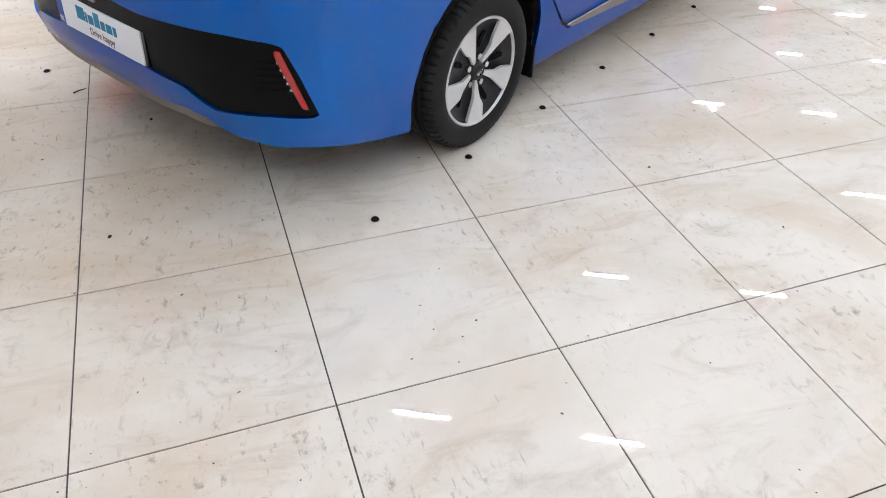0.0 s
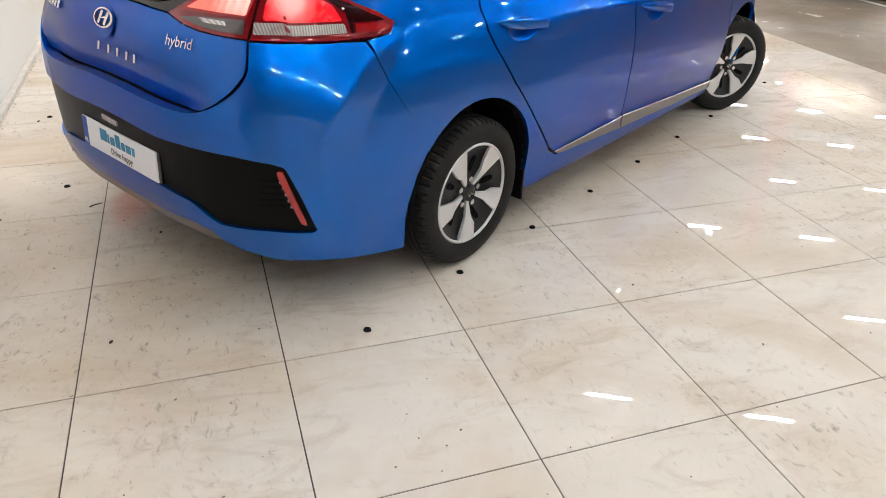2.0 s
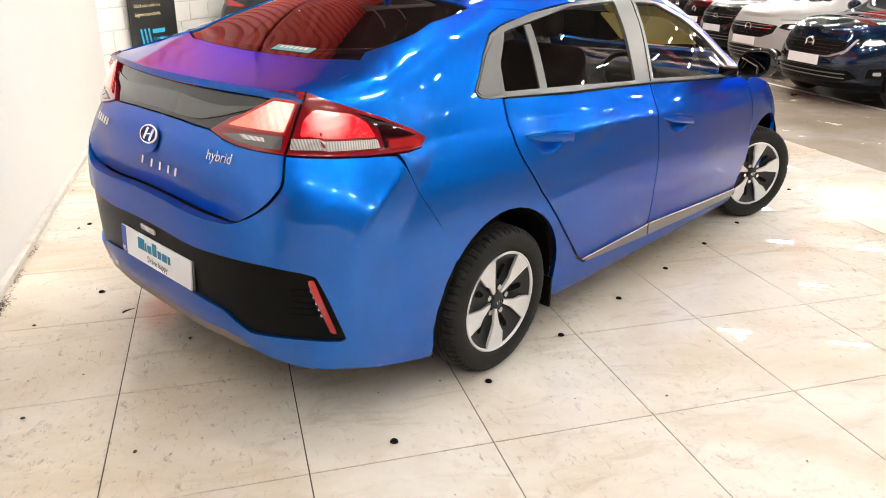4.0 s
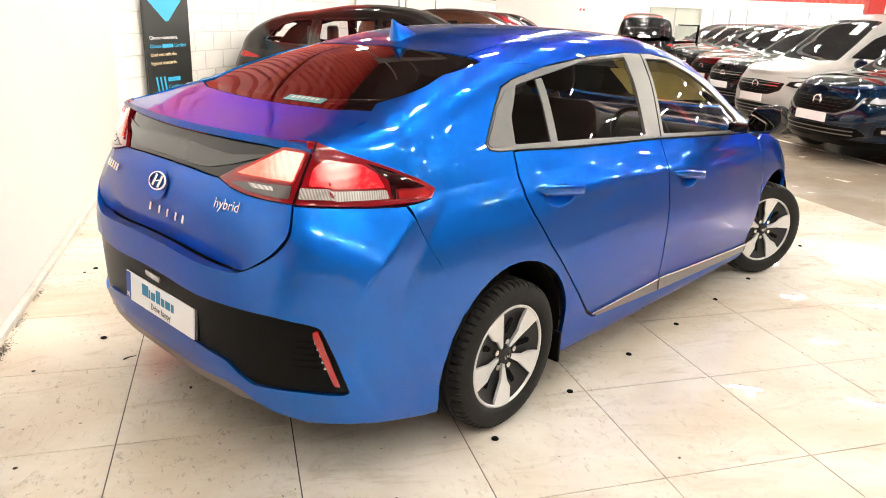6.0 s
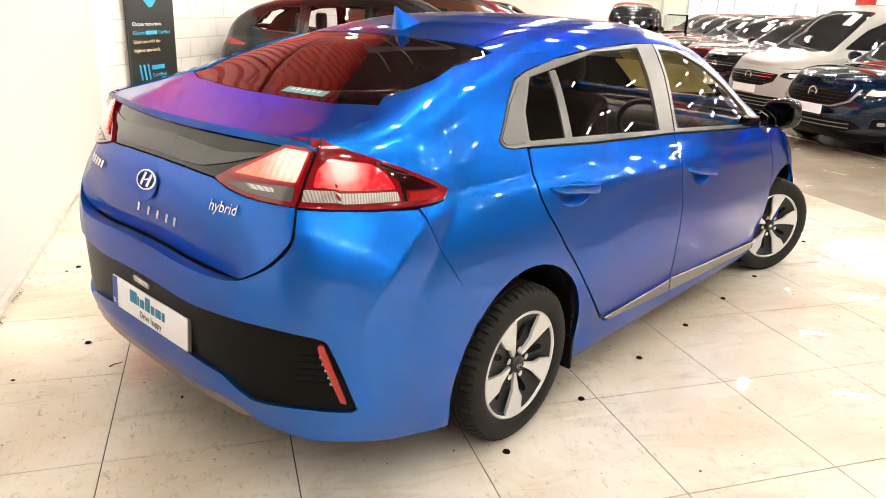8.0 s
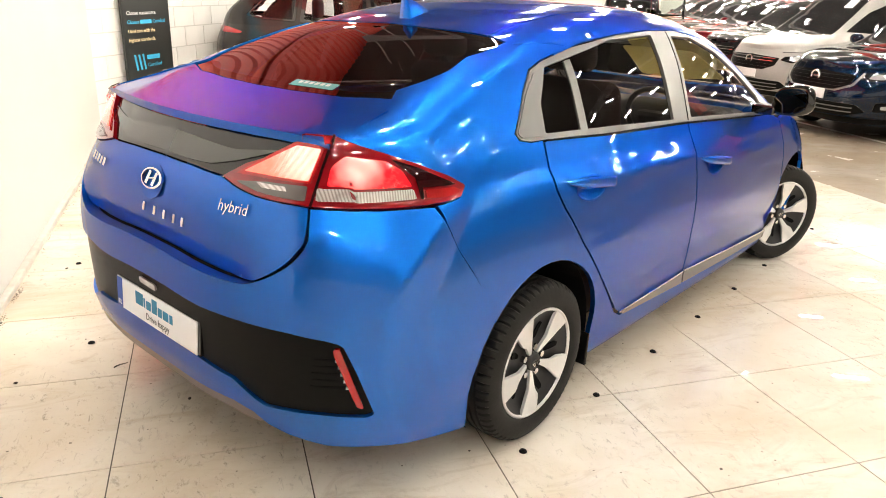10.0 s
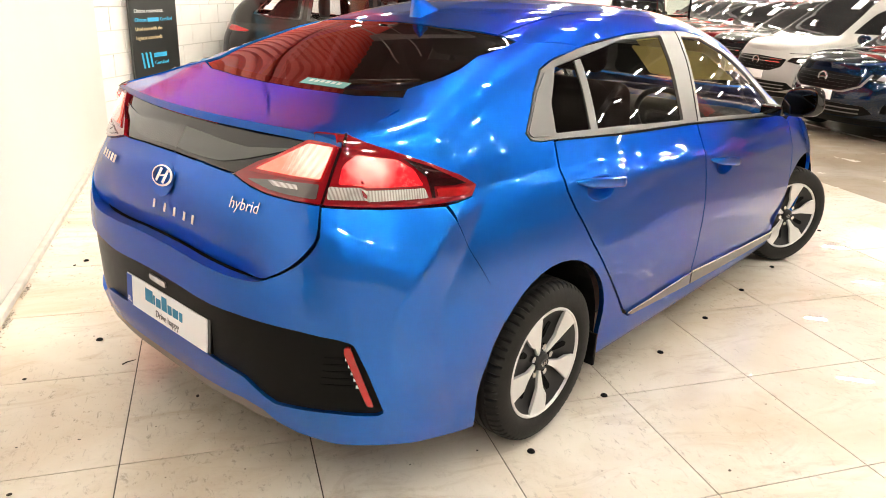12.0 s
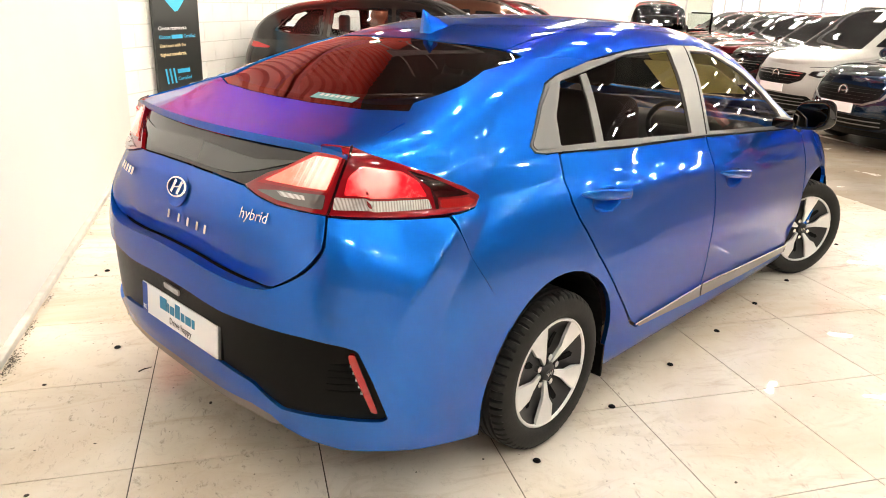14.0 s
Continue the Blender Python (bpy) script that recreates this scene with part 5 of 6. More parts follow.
    # hidden sheet added to keep lamp glow from leaking out below the bumper
    ring = [(p.x * 0.965, p.y * 0.972 + 0.02) for p in next(r for r in low if r[0].z > 0.385) if p.y < -0.32]
    loop = ring + [(-x, y) for x, y in ring[::-1]]
    link_mesh("glow_block_tray", [(x, y, 0.385) for x, y in loop], [tuple(range(len(loop)))], M_LINER, car, smooth=False)
    # cabin
    part("cabin_floor", bm_box(-0.72, 0.72, -0.5, 2.4, 0.24, 0.45, 0.02), M_INTERIOR, car)
    for x in (-0.37, 0.37):
        seat = part("front_seat", bm_box(x - 0.25, x + 0.25, 1.05, 1.55, 0.45, 0.66, 0.06, 3), M_INTERIOR, car, "dark cloth front seat", smooth=True)
        bm = bm_box(-0.24, 0.24, -0.07, 0.07, 0, 0.62, 0.06, 3)
        bmesh.ops.transform(bm, matrix=pose(x, 1.02, 0.60, 14, 0, 0), verts=bm.verts[:])
        part("seat_back", bm, M_INTERIOR, seat, smooth=True)
        bm = bm_box(-0.13, 0.13, -0.05, 0.05, 0, 0.19, 0.045, 3)
        bmesh.ops.transform(bm, matrix=pose(x, 0.86, 1.24, 10, 0, 0), verts=bm.verts[:])
        part("headrest", bm, M_INTERIOR, seat, smooth=True)
        bm = bm_box(x - 0.03, x + 0.03, 1.15, 1.2, 0.62, 0.7, 0.01)
        part("belt_buckle", bm, M_CHROME, seat)
    bench = part("rear_bench", bm_box(-0.62, 0.62, 0.10, 0.55, 0.45, 0.66, 0.06, 3), M_INTERIOR, car, "dark cloth rear bench", smooth=True)
    bm = bm_box(-0.62, 0.62, -0.07, 0.07, 0, 0.58, 0.06, 3)
    bmesh.ops.transform(bm, matrix=pose(0, 0.12, 0.58, 20, 0, 0), verts=bm.verts[:])
    part("bench_back", bm, M_INTERIOR, bench, smooth=True)
    for x in (-0.38, 0.38):
        bm = bm_box(x - 0.13, x + 0.13, -0.10, 0.0, 1.10, 1.24, 0.04, 3)
        part("headrest", bm, M_INTERIOR, bench, smooth=True)
    part("parcel_shelf", bm_box(-0.6, 0.6, -0.72, -0.05, 0.98, 1.01, 0.005), M_INTERIOR, car)
    part("dashboard", bm_box(-0.7, 0.7, 2.0, 2.42, 0.60, 0.97, 0.10, 4), M_INTGREY, car, smooth=True)
    bm = bmesh.new()
    n, q = 36, 8
    rings = []
    for i in range(n):
        a = 2 * math.pi * i / n
        rings.append([bm.verts.new(pose(0.37, 1.82, 0.93, -65, 0, 0) @ Vector(((0.18 + 0.016 * math.cos(2 * math.pi * j / q)) * math.cos(a), (0.18 + 0.016 * math.cos(2 * math.pi * j / q)) * math.sin(a), 0.016 * math.sin(2 * math.pi * j / q)))) for j in range(q)])
    for i in range(n):
        for j in range(q):
            bm.faces.new((rings[i][j], rings[i][(j + 1) % q], rings[(i + 1) % n][(j + 1) % q], rings[(i + 1) % n][j]))
    wheel = part("steering_wheel", bm, M_INTGREY, car, "dark steering wheel", smooth=True)
    part("wheel_boss", bm_box(0.22, 0.52, 1.83, 1.90, 0.88, 0.96, 0.03), M_INTGREY, wheel)
    return car


HATCHBACK = blue_hatchback()

# ---- parked cars of the hall ----
SUV = dict(HATCH, dent=lambda p: p, rise=lambda a, z: 0.0, z0=0.2, bow=0.05, lip_side=-0.74, box_len=0.4, cowl=2.5, n_rear=[(0, 3.4), (1, 3.2)], n_front=2.6,
    rear=[(0.2, -0.85), (0.35, -0.92), (0.6, -0.94), (1.0, -0.90)],
    front=[(0.2, 3.42), (0.35, 3.52), (0.6, 3.55), (0.85, 3.5), (1.0, 3.42)],
    shoulder=[(-0.9, 1.06), (2.0, 1.03), (2.5, 1.0), (3.1, 0.93), (3.4, 0.84), (3.6, 0.78)],
    roof=[(-0.80, 1.12), (-0.74, 1.34), (-0.6, 1.53), (-0.2, 1.59), (0.8, 1.62), (1.4, 1.58), (1.75, 1.47), (2.3, 1.14), (2.55, 1.06), (3.0, 1.02), (3.35, 0.93), (3.6, 0.78)])
TAIL = dict(SUV, lip_side=-0.80, box_len=0.7,
    rear=[(0.2, -0.88), (0.35, -0.97), (0.6, -1.0), (0.8, -0.98), (1.0, -0.90)],
    roof=[(-0.86, 1.10), (-0.78, 1.20), (-0.62, 1.34), (-0.42, 1.46), (-0.2, 1.53), (0.2, 1.575), (0.8, 1.60), (1.4, 1.56), (1.75, 1.45), (2.3, 1.13), (2.55, 1.06), (3.0, 1.02), (3.35, 0.93), (3.6, 0.78)])
VAN = dict(SUV, cowl=2.75,
    shoulder=[(-0.9, 1.1), (2.2, 1.08), (2.7, 1.02), (3.2, 0.95), (3.45, 0.86), (3.6, 0.8)],
    roof=[(-0.80, 1.2), (-0.74, 1.5), (-0.64, 1.74), (0.4, 1.80), (1.5, 1.80), (1.9, 1.70), (2.3, 1.40), (2.65, 1.14), (2.8, 1.09), (3.15, 1.04), (3.4, 0.95), (3.6, 0.8)])
M_CARGLASS = mat("parked_car_glass", (0.012, 0.012, 0.013), 0.03, coat=0.6)
M_HEADLAMP = mat("head_lamp", (0.55, 0.56, 0.58), 0.08, 0.6, 1.0)
M_PAPER = mat("paper_sheet", (0.75, 0.75, 0.74), 0.6)


def small_wheel(car, x, y, r=0.33):
    k = r / 0.306
    sx = 1 if x > 0 else -1
    w = link_mesh("wheel", *revolve([(0.03, 0), (0.05, 0.03), (0.045, 0.1 * k), (0.07, 0.19 * k), (0.085, 0.205 * k), (-0.08, 0.205 * k)], 32), M_SILVER, car, "silver alloy wheel")
    w.matrix_basis = pose(x, y, r, 0, 0, 0 if sx > 0 else 180)
    prof = [(0.082, 0.2 * k), (0.098, 0.23 * k), (0.09, 0.287 * k), (0.07, 0.304 * k), (0.0, 0.306 * k), (-0.07, 0.304 * k), (-0.09, 0.287 * k), (-0.098, 0.23 * k), (-0.082, 0.2 * k)]
    link_mesh("tyre", *revolve(prof, 40), M_RUBBER, w, "black rubber tyre")
    for j in range(5):
        bm = prism([(0.03, -0.02), (0.19 * k, -0.03), (0.19 * k, 0.03), (0.03, 0.02)], pose(0, 0, 0, 72 * j, 0, 0) @ Matrix(((0, 0, 1, 0.066), (1, 0, 0, 0), (0, 1, 0, 0), (0, 0, 0, 1))), 0.02)
        part("spoke", bm, M_SILVER, w)


SKINS = {}


def parked_car(label, color, spec, key, at, heading, front="plain", metal=0.6, trim=False, open_door=False, clear=False):
    """A parked car: shell, glazing, lamps, grille, plate and wheels. at: hall coordinates of its nose."""
    s = SKINS.setdefault(key, Skin(spec))
    car = new({"van": "van", "suv": "suv_car", "tail": "crossover_car"}[key])
    car.matrix_world = HALL @ pose(*at, 0, 0, 0, heading) @ pose(0, -3.52, 0)
    tagged(car, label, "van" if key == "van" else "car", "parked cars")
    paint = car_paint("parked_paint", color, 0.15, metal, 0.3)
    body_gloss = paint.node_tree.nodes["Principled BSDF"]
    body_gloss.inputs["Specular IOR Level"].default_value = 0.1
    body_gloss.inputs["Specular Tint"].default_value = (*[min(1.0, 0.1 + c) for c in color], 1)
    if key == "van":
        ws = [(0, 1.86), (0.5, 1.80), (0.62, 2.62), (0.35, 2.70), (0, 2.73)]
        panes = [[(1.75, 1.16), (1.55, 1.55), (1.72, 1.60), (2.05, 1.47), (2.45, 1.18)], [(0.75, 1.17), (0.75, 1.60), (1.48, 1.58), (1.66, 1.16)], [(-0.45, 1.18), (-0.38, 1.58), (0.68, 1.60), (0.68, 1.17)]]
    else:
        ws = [(0, 1.62), (0.48, 1.56), (0.60, 2.36), (0.35, 2.46), (0, 2.50)]
        panes = [[(1.20, 1.10), (1.14, 1.46), (1.4, 1.46), (1.75, 1.33), (2.15, 1.09)], [(0.22, 1.12), (0.24, 1.46), (1.05, 1.48), (1.10, 1.10)], [(-0.42, 1.17), (-0.30, 1.40), (0.15, 1.46), (0.13, 1.13)]]
    if key == "tail":
        panes = [panes[0], [(0.30, 1.12), (0.32, 1.45), (1.05, 1.47), (1.10, 1.10)], [(-0.40, 1.17), (-0.20, 1.37), (0.0, 1.43), (0.23, 1.445), (0.21, 1.125), (-0.2, 1.14)]]
    cut = [fillet(q, 0.03) for q in panes] if clear else []
    low, up = skin_grids(spec, 30, 18, 160 if clear else 80, 40 if clear else 18)
    verts, faces = [], []
    arches = (-0.01, 2.68)
    for sx in (1, -1):
        for rows, fl in ((low, False), (up, True)):
            off = len(verts)
            verts += [Vector((sx * p.x, p.y, p.z)) for r in rows for p in r]
            for q in grid_faces(rows, off, flip=fl != (sx < 0)):
                c = sum((verts[i] for i in q), Vector()) / 4
                if cut and c.y < -0.55 and 1.16 < c.z < 1.44 and abs(c.x) < 0.6:
                    continue
                if cut and abs(c.x) > 0.5 and c.z > 1.05 and any(inside((c.y, c.z), q) for q in cut):
                    continue
                if abs(c.x) < 0.6 or all(math.hypot(c.y - a, c.z - 0.34) > 0.375 for a in arches):
                    faces.append(q)
    body = link_mesh("body", verts, faces, paint, car)
    full = lambda q: q + [(-x, y) for x, y in q[1:-1]][::-1]
    both = lambda q: q + [(-a, z) for a, z in q[1:-1]][::-1]
    s.patch("windscreen", full(ws), "top", M_CARGLASS, car, off=0.004, depth=0.006, step=0.07, r=0.03, label="dark windscreen")
    for k in (False, True):
        for p in panes:
            if clear:
                mid = sum((Vector(q) for q in p), Vector((0, 0))) / len(p)
                s.patch("window_rim", [mid + (Vector(q) - mid) * 1.05 for q in p], "side", M_GLOSSBLACK, car, off=0.006, depth=0.02, step=0.04, r=0.03, mirror=k, holes=[([mid + (Vector(q) - mid) * 0.93 for q in p], 0.03)])
            s.patch("side_window", p, "side", M_CLEAR if clear else M_CARGLASS, car, off=0.004, depth=0.006, step=0.06, r=0.03, mirror=k)
        for a in arches:
            s.patch("arch_trim", arc(a, 0.34, 0.43, 200, -20, 20) + arc(a, 0.34, 0.355, -20, 200, 20), "side", M_BLACK if trim else paint, car, off=0.006, depth=0.03, step=0.06, mirror=k)
            sx = -1 if k else 1
            vv = [(sx * x, a + 0.37 * math.cos(radians(-20 + 220 * i / 16)), 0.34 + 0.37 * math.sin(radians(-20 + 220 * i / 16))) for i in range(17) for x in (0.87, 0.5)]
            link_mesh("wheel_well", vv, [(2 * i, 2 * i + 1, 2 * i + 3, 2 * i + 2) for i in range(16)] + [tuple(2 * i + 1 for i in range(17))], M_LINER, car, smooth=False)
            small_wheel(car, sx * 0.81, a)
        kk = -1 if k else 1
        fl = lambda q: [(kk * a, z) for a, z in q]
        s.patch("head_lamp", fl([(33, 0.745), (36, 0.80), (52, 0.835), (72, 0.865), (74, 0.82), (58, 0.755), (42, 0.715)]), "nose", M_GLOSSBLACK, car, off=0.006, depth=0.01, step=0.03, r=0.012, label="dark head lamp housing")
        s.patch("head_lamp_bowl", fl([(40, 0.745), (42, 0.795), (52, 0.812), (55, 0.77), (48, 0.742)]), "nose", M_HEADLAMP, car, off=0.012, depth=0.006, step=0.03, r=0.012, label="bright lamp reflector")
        s.patch("indicator", fl([(58, 0.785), (57, 0.825), (69, 0.848), (69.5, 0.825)]), "nose", M_HEADLAMP, car, off=0.012, depth=0.006, step=0.03, r=0.008)
        s.patch("lower_lip", fl([(0, 0.215), (40, 0.215), (64, 0.225), (70, 0.29), (40, 0.285), (0, 0.285)]), "nose", M_BLACK, car, off=0.008, depth=0.015, step=0.06)
        s.patch("bonnet_gap", fl([(33, 0.855), (50, 0.868), (66, 0.885), (66, 0.892), (50, 0.875), (33, 0.862)]), "nose", M_LINER, car, off=0.003, depth=0.003, step=0.05)
        s.patch("fog_lamp", fl([(46, 0.37), (47, 0.48), (60, 0.50), (63, 0.38)]), "nose", M_BLACK, car, off=0.006, depth=0.01, step=0.04, r=0.02)
        s.patch("fog_lamp_glass", fl([(50.5, 0.405), (50.5, 0.445), (55.5, 0.45), (56, 0.405)]), "nose", M_HEADLAMP, car, off=0.012, depth=0.006, step=0.02, r=0.015)
        s.patch("tail_lamp", fl([(44, 1.0), (46, 1.03), (60, 1.02), (74, 0.975), (72, 0.955), (56, 0.955)]), "cyl", M_REFLECTOR, car, off=0.008, depth=0.01, step=0.04, r=0.02, label="red tail lamp")
        bm = bmesh.new()
        bmesh.ops.create_uvsphere(bm, u_segments=14, v_segments=10, radius=1, matrix=Matrix.Translation((kk * 1.0, 1.98, 1.12)) @ Matrix.Diagonal((0.11, 0.07, 0.075, 1)))
        part("door_mirror", bm, paint, car, smooth=True)
        for y0 in (0.25, 1.25):
            p = s.on(Vector((2, y0, 0.93)), Vector((-1, 0, 0)))[0]
            part("door_handle", bm_box(min(kk * p.x, kk * (p.x + 0.035)), max(kk * p.x, kk * (p.x + 0.035)), y0 - 0.08, y0 + 0.08, 0.915, 0.945, 0.008), paint, car)
        for y0, zt in ((0.18, 1.1), (1.14, 1.08), (2.18, 1.03)):
            s.patch("door_gap", [(y0, 0.36), (y0 + 0.008, 0.36), (y0 + 0.008, zt), (y0, zt)], "side", M_LINER, car, off=0.003, depth=0.004, step=0.08, mirror=k)
        s.patch("sill_trim", [(0.42, 0.24), (2.26, 0.24), (2.24, 0.33), (0.44, 0.33)], "side", M_BLACK, car, off=0.006, depth=0.01, step=0.1, mirror=k)
    gq = [(0, 0.585), (19, 0.59), (29, 0.66), (32, 0.775), (0, 0.795)]
    s.patch("grille", both(gq), "nose", M_BLACK, car, off=0.006, depth=0.012, step=0.05, r=0.02, label="black front grille")
    for j in range(4):
        z = 0.635 + 0.04 * j
        s.patch("grille_bar", both([(0, z), (24 + j * 1.5, z), (24 + j * 1.5, z + 0.012), (0, z + 0.012)]), "nose", M_CHROME if front == "chrome" and j > 1 else M_BLACK, car, off=0.012, depth=0.006, step=0.08)
    s.patch("intake", both([(0, 0.30), (30, 0.30), (42, 0.36), (36, 0.44), (0, 0.45)]), "nose", M_BLACK, car, off=0.006, depth=0.012, step=0.06, r=0.02, label="black lower intake")
    for j in range(2):
        z = 0.34 + 0.05 * j
        s.patch("intake_bar", both([(0, z), (34, z), (34, z + 0.012), (0, z + 0.012)]), "nose", M_GREYTRIM, car, off=0.012, depth=0.006, step=0.08)
    if front == "wing":
        s.patch("chrome_wing", both([(0, 0.585), (20, 0.59), (30.5, 0.665), (36, 0.80), (37.5, 0.80), (32, 0.655), (21, 0.575), (0, 0.57)]), "nose", M_SATIN, car, off=0.014, depth=0.008, step=0.05)
    # front badge and plate
    p, n = s.on(Vector((0, 5, 0.72)), Vector((0, -1, 0)))
    bm = bmesh.new()
    vv, ff = revolve([(0, 0.075), (0.014, 0.07), (0.016, 0.058), (0.004, 0.054)], 28)
    ob = link_mesh("front_badge", vv, ff, M_CHROME, car, "round chrome badge")
    ob.matrix_basis = pose(0, p.y + 0.004, 0.72, 0, 0, 90)
    part("badge_bar", bm_box(-0.05, 0.05, p.y + 0.006, p.y + 0.016, 0.712, 0.73, 0.002), M_CHROME, car)
    p, n = s.on(Vector((0, 5, 0.53)), Vector((0, -1, 0)))
    part("front_plate", bm_box(-0.26, 0.26, p.y + 0.004, p.y + 0.018, 0.47, 0.585, 0.004), M_PLATE, car, "blank white plate")
    part("rear_plate", bm_box(-0.26, 0.26, -0.955, -0.94, 0.74, 0.85, 0.004), M_PLATE, car, "blank white plate")
    s.patch("rear_window", both([(0, 1.18), (34, 1.18), (31, 1.46), (0, 1.47)]), "cyl", M_CLEAR if clear else M_CARGLASS, car, off=0.006, depth=0.006, step=0.06, r=0.03, label="dark rear window")
    # price sheet behind the windscreen
    q, n = s.on(Vector((-0.33, 1.92 if key != "van" else 2.05, 3)), Vector((0, 0, -1)))
    bm = prism([(-0.08, -0.13), (0.08, -0.13), (0.08, 0.13), (-0.08, 0.13)], Matrix.Translation(q + n * 0.012) @ n.to_track_quat("Z", "Y").to_matrix().to_4x4() @ pose(0, 0, 0, 0, 0, 180), 0.002)
    part("price_sheet", bm, M_PAPER, car, "white price sheet")
    part("underbody", bm_box(-0.66, 0.66, -0.6, 3.1, 0.2, 0.3, 0.02), M_LINER, car)
    if clear:
        for x in (-0.36, 0.36):
            for y in (0.05, 1.0):
                part("headrest", bm_box(x - 0.13, x + 0.13, y, y + 0.1, 1.12, 1.36, 0.04, 3), M_INTGREY, car, smooth=True)
                part("seat", bm_box(x - 0.24, x + 0.24, y, y + 0.14, 0.5, 1.12, 0.05, 3), M_INTGREY, car, smooth=True)
    if open_door:
        bm = bm_box(0.0, 0.06, -1.0, 0.0, 0.35, 1.08, 0.02)
        d = part("open_door", bm, paint, car, "opened black front door")
        d.matrix_basis = pose(0.88, 2.2, 0, 0, 0, 62)
        part("door_frame", bm_box(0.01, 0.05, -0.98, -0.92, 1.08, 1.58), paint, d)
        part("door_frame", bm_box(0.01, 0.05, -0.92, -0.3, 1.54, 1.58), paint, d)
        part("door_pane", bm_box(0.028, 0.034, -0.92, -0.2, 1.08, 1.54), M_CLEAR, d)
    return car


# row across the hall, noses towards the block wall
parked_car("dark blue crossover with chrome wing grille and blank plate", (0.001, 0.010, 0.030), SUV, "suv", (3.25, 8.9), 116, "wing", 0.85)
parked_car("silver-white panel van with dark windscreen and price sheet", (0.30, 0.295, 0.29), VAN, "van", (2.95, 11.2), 116, "chrome", 0.0)
parked_car("black off-roader with silver front and blank plate", (0.012, 0.012, 0.014), SUV, "suv", (2.8, 13.5), 116, "chrome", trim=True)
parked_car("dark red estate car parked in the row", (0.10, 0.004, 0.008), SUV, "suv", (2.7, 15.8), 116)
for n, col, lab in ((18.1, (0.02, 0.02, 0.022), "black estate car parked in the row"), (20.4, (0.05, 0.05, 0.052), "dark grey estate car parked in the row"), (22.7, (0.05, 0.006, 0.008), "deep red estate car parked in the row"), (25.0, (0.02, 0.022, 0.03), "dark blue estate car parked in the row")):
    parked_car(lab, col, SUV, "suv", (2.6, n), 116)
# row along the block wall, tails to the wall
parked_car("dark grey crossover parked with its tail to the wall", (0.02, 0.016, 0.015), TAIL, "tail", (0.2, 8.4), -90, trim=True, clear=True)
parked_car("brown estate car parked with its tail to the wall", (0.10, 0.045, 0.03), SUV, "suv", (0.55, 11.9), -90)
parked_car("dark red estate car parked with its tail to the wall", (0.2, 0.01, 0.015), SUV, "suv", (0.55, 14.6), -90)
parked_car("black estate car parked with its tail to the wall", (0.015, 0.015, 0.017), SUV, "suv", (0.55, 17.3), -90)
# van in the aisle, seen from behind, one door open
parked_car("black van standing in the aisle with an open door", (0.01, 0.01, 0.011), VAN, "van", (1.75, 25.0), 0, open_door=True)

# ---- display board by the block wall ----
def display_board():
    board = block("display_board", 0, 0.03, -0.17, 0.72, 0.0, 2.0, mat("board_black", (0.025, 0.027, 0.026), 0.35, vary=0.1, scale=3), HALL @ pose(D0 + 0.05, N_ROW.dot(Vector((-1.25, 7.0, 0))) + 0.49, 0), 0.004)
    tagged(board, "tall black display board with blue arrow and white print", "sign")
    M_CYAN = mat("cyan_print", (0.03, 0.42, 0.72), 0.45)
    face = pose(0.031, 0.275, 0, 90, 0, 90) @ Matrix.Diagonal((1.24, 1, 1, 1))
    arrow = prism([(-0.3, 2.0), (0.3, 2.0), (0.3, 1.66), (0.02, 1.38), (-0.03, 1.37), (-0.30, 1.6)], face, 0.002)
    part("blue_shape", arrow, M_CYAN, board, "bright blue printed arrow shape")
    M_BOARDTEXT, M_CREAM = mat("white_print", (0.8, 0.8, 0.8), 0.5), mat("cream_print", (0.75, 0.6, 0.35), 0.5)
    text_mesh("line", "Choose reassurance.", 0.058, face @ pose(-0.30, 1.20, 0.001), M_BOARDTEXT, board, depth=0.001, align="LEFT", width=0.44)
    text_mesh("line", "Choose", 0.055, face @ pose(-0.30, 1.11, 0.001), M_CYAN, board, depth=0.001, align="LEFT", width=0.17)
    part("name_bar", prism([(-0.11, 1.09), (0.06, 1.09), (0.06, 1.13), (-0.11, 1.13)], face @ pose(0, 0, 0.002), 0.002), M_CYAN, board)
    text_mesh("line", "Certified", 0.055, face @ pose(0.08, 1.11, 0.001), M_CYAN, board, depth=0.001, align="LEFT", width=0.19)
    text_mesh("line", "Used cars with the", 0.055, face @ pose(-0.30, 1.02, 0.001), M_CREAM, board, depth=0.001, align="LEFT", width=0.40)
    text_mesh("line", "highest standards.", 0.055, face @ pose(-0.30, 0.93, 0.001), M_CREAM, board, depth=0.001, align="LEFT", width=0.40)
    for dx in (0, 0.06, 0.12):
        part("mark_bar", prism([(-0.25 + dx, 0.78), (-0.225 + dx, 0.62), (-0.20 + dx, 0.62), (-0.225 + dx, 0.78)], face @ pose(0, 0, 0.002), 0.002), M_CYAN, board)
    part("name_bar", prism([(-0.06, 0.72), (0.14, 0.72), (0.14, 0.765), (-0.06, 0.765)], face @ pose(0, 0, 0.002), 0.002), M_CYAN, board)
    text_mesh("line", "Certified", 0.055, face @ pose(-0.06, 0.66, 0.001), M_CYAN, board, depth=0.001, align="LEFT", width=0.22)


display_board()
sign = block("exit_sign", -0.16, 0.16, -0.03, 0.0, 0.0, 0.16, M_PLATE, HALL @ pose(-0.4, N1 - 0.002, 1.98), 0.006)
tagged(sign, "small white wall sign with red mark on the far wall", "sign")
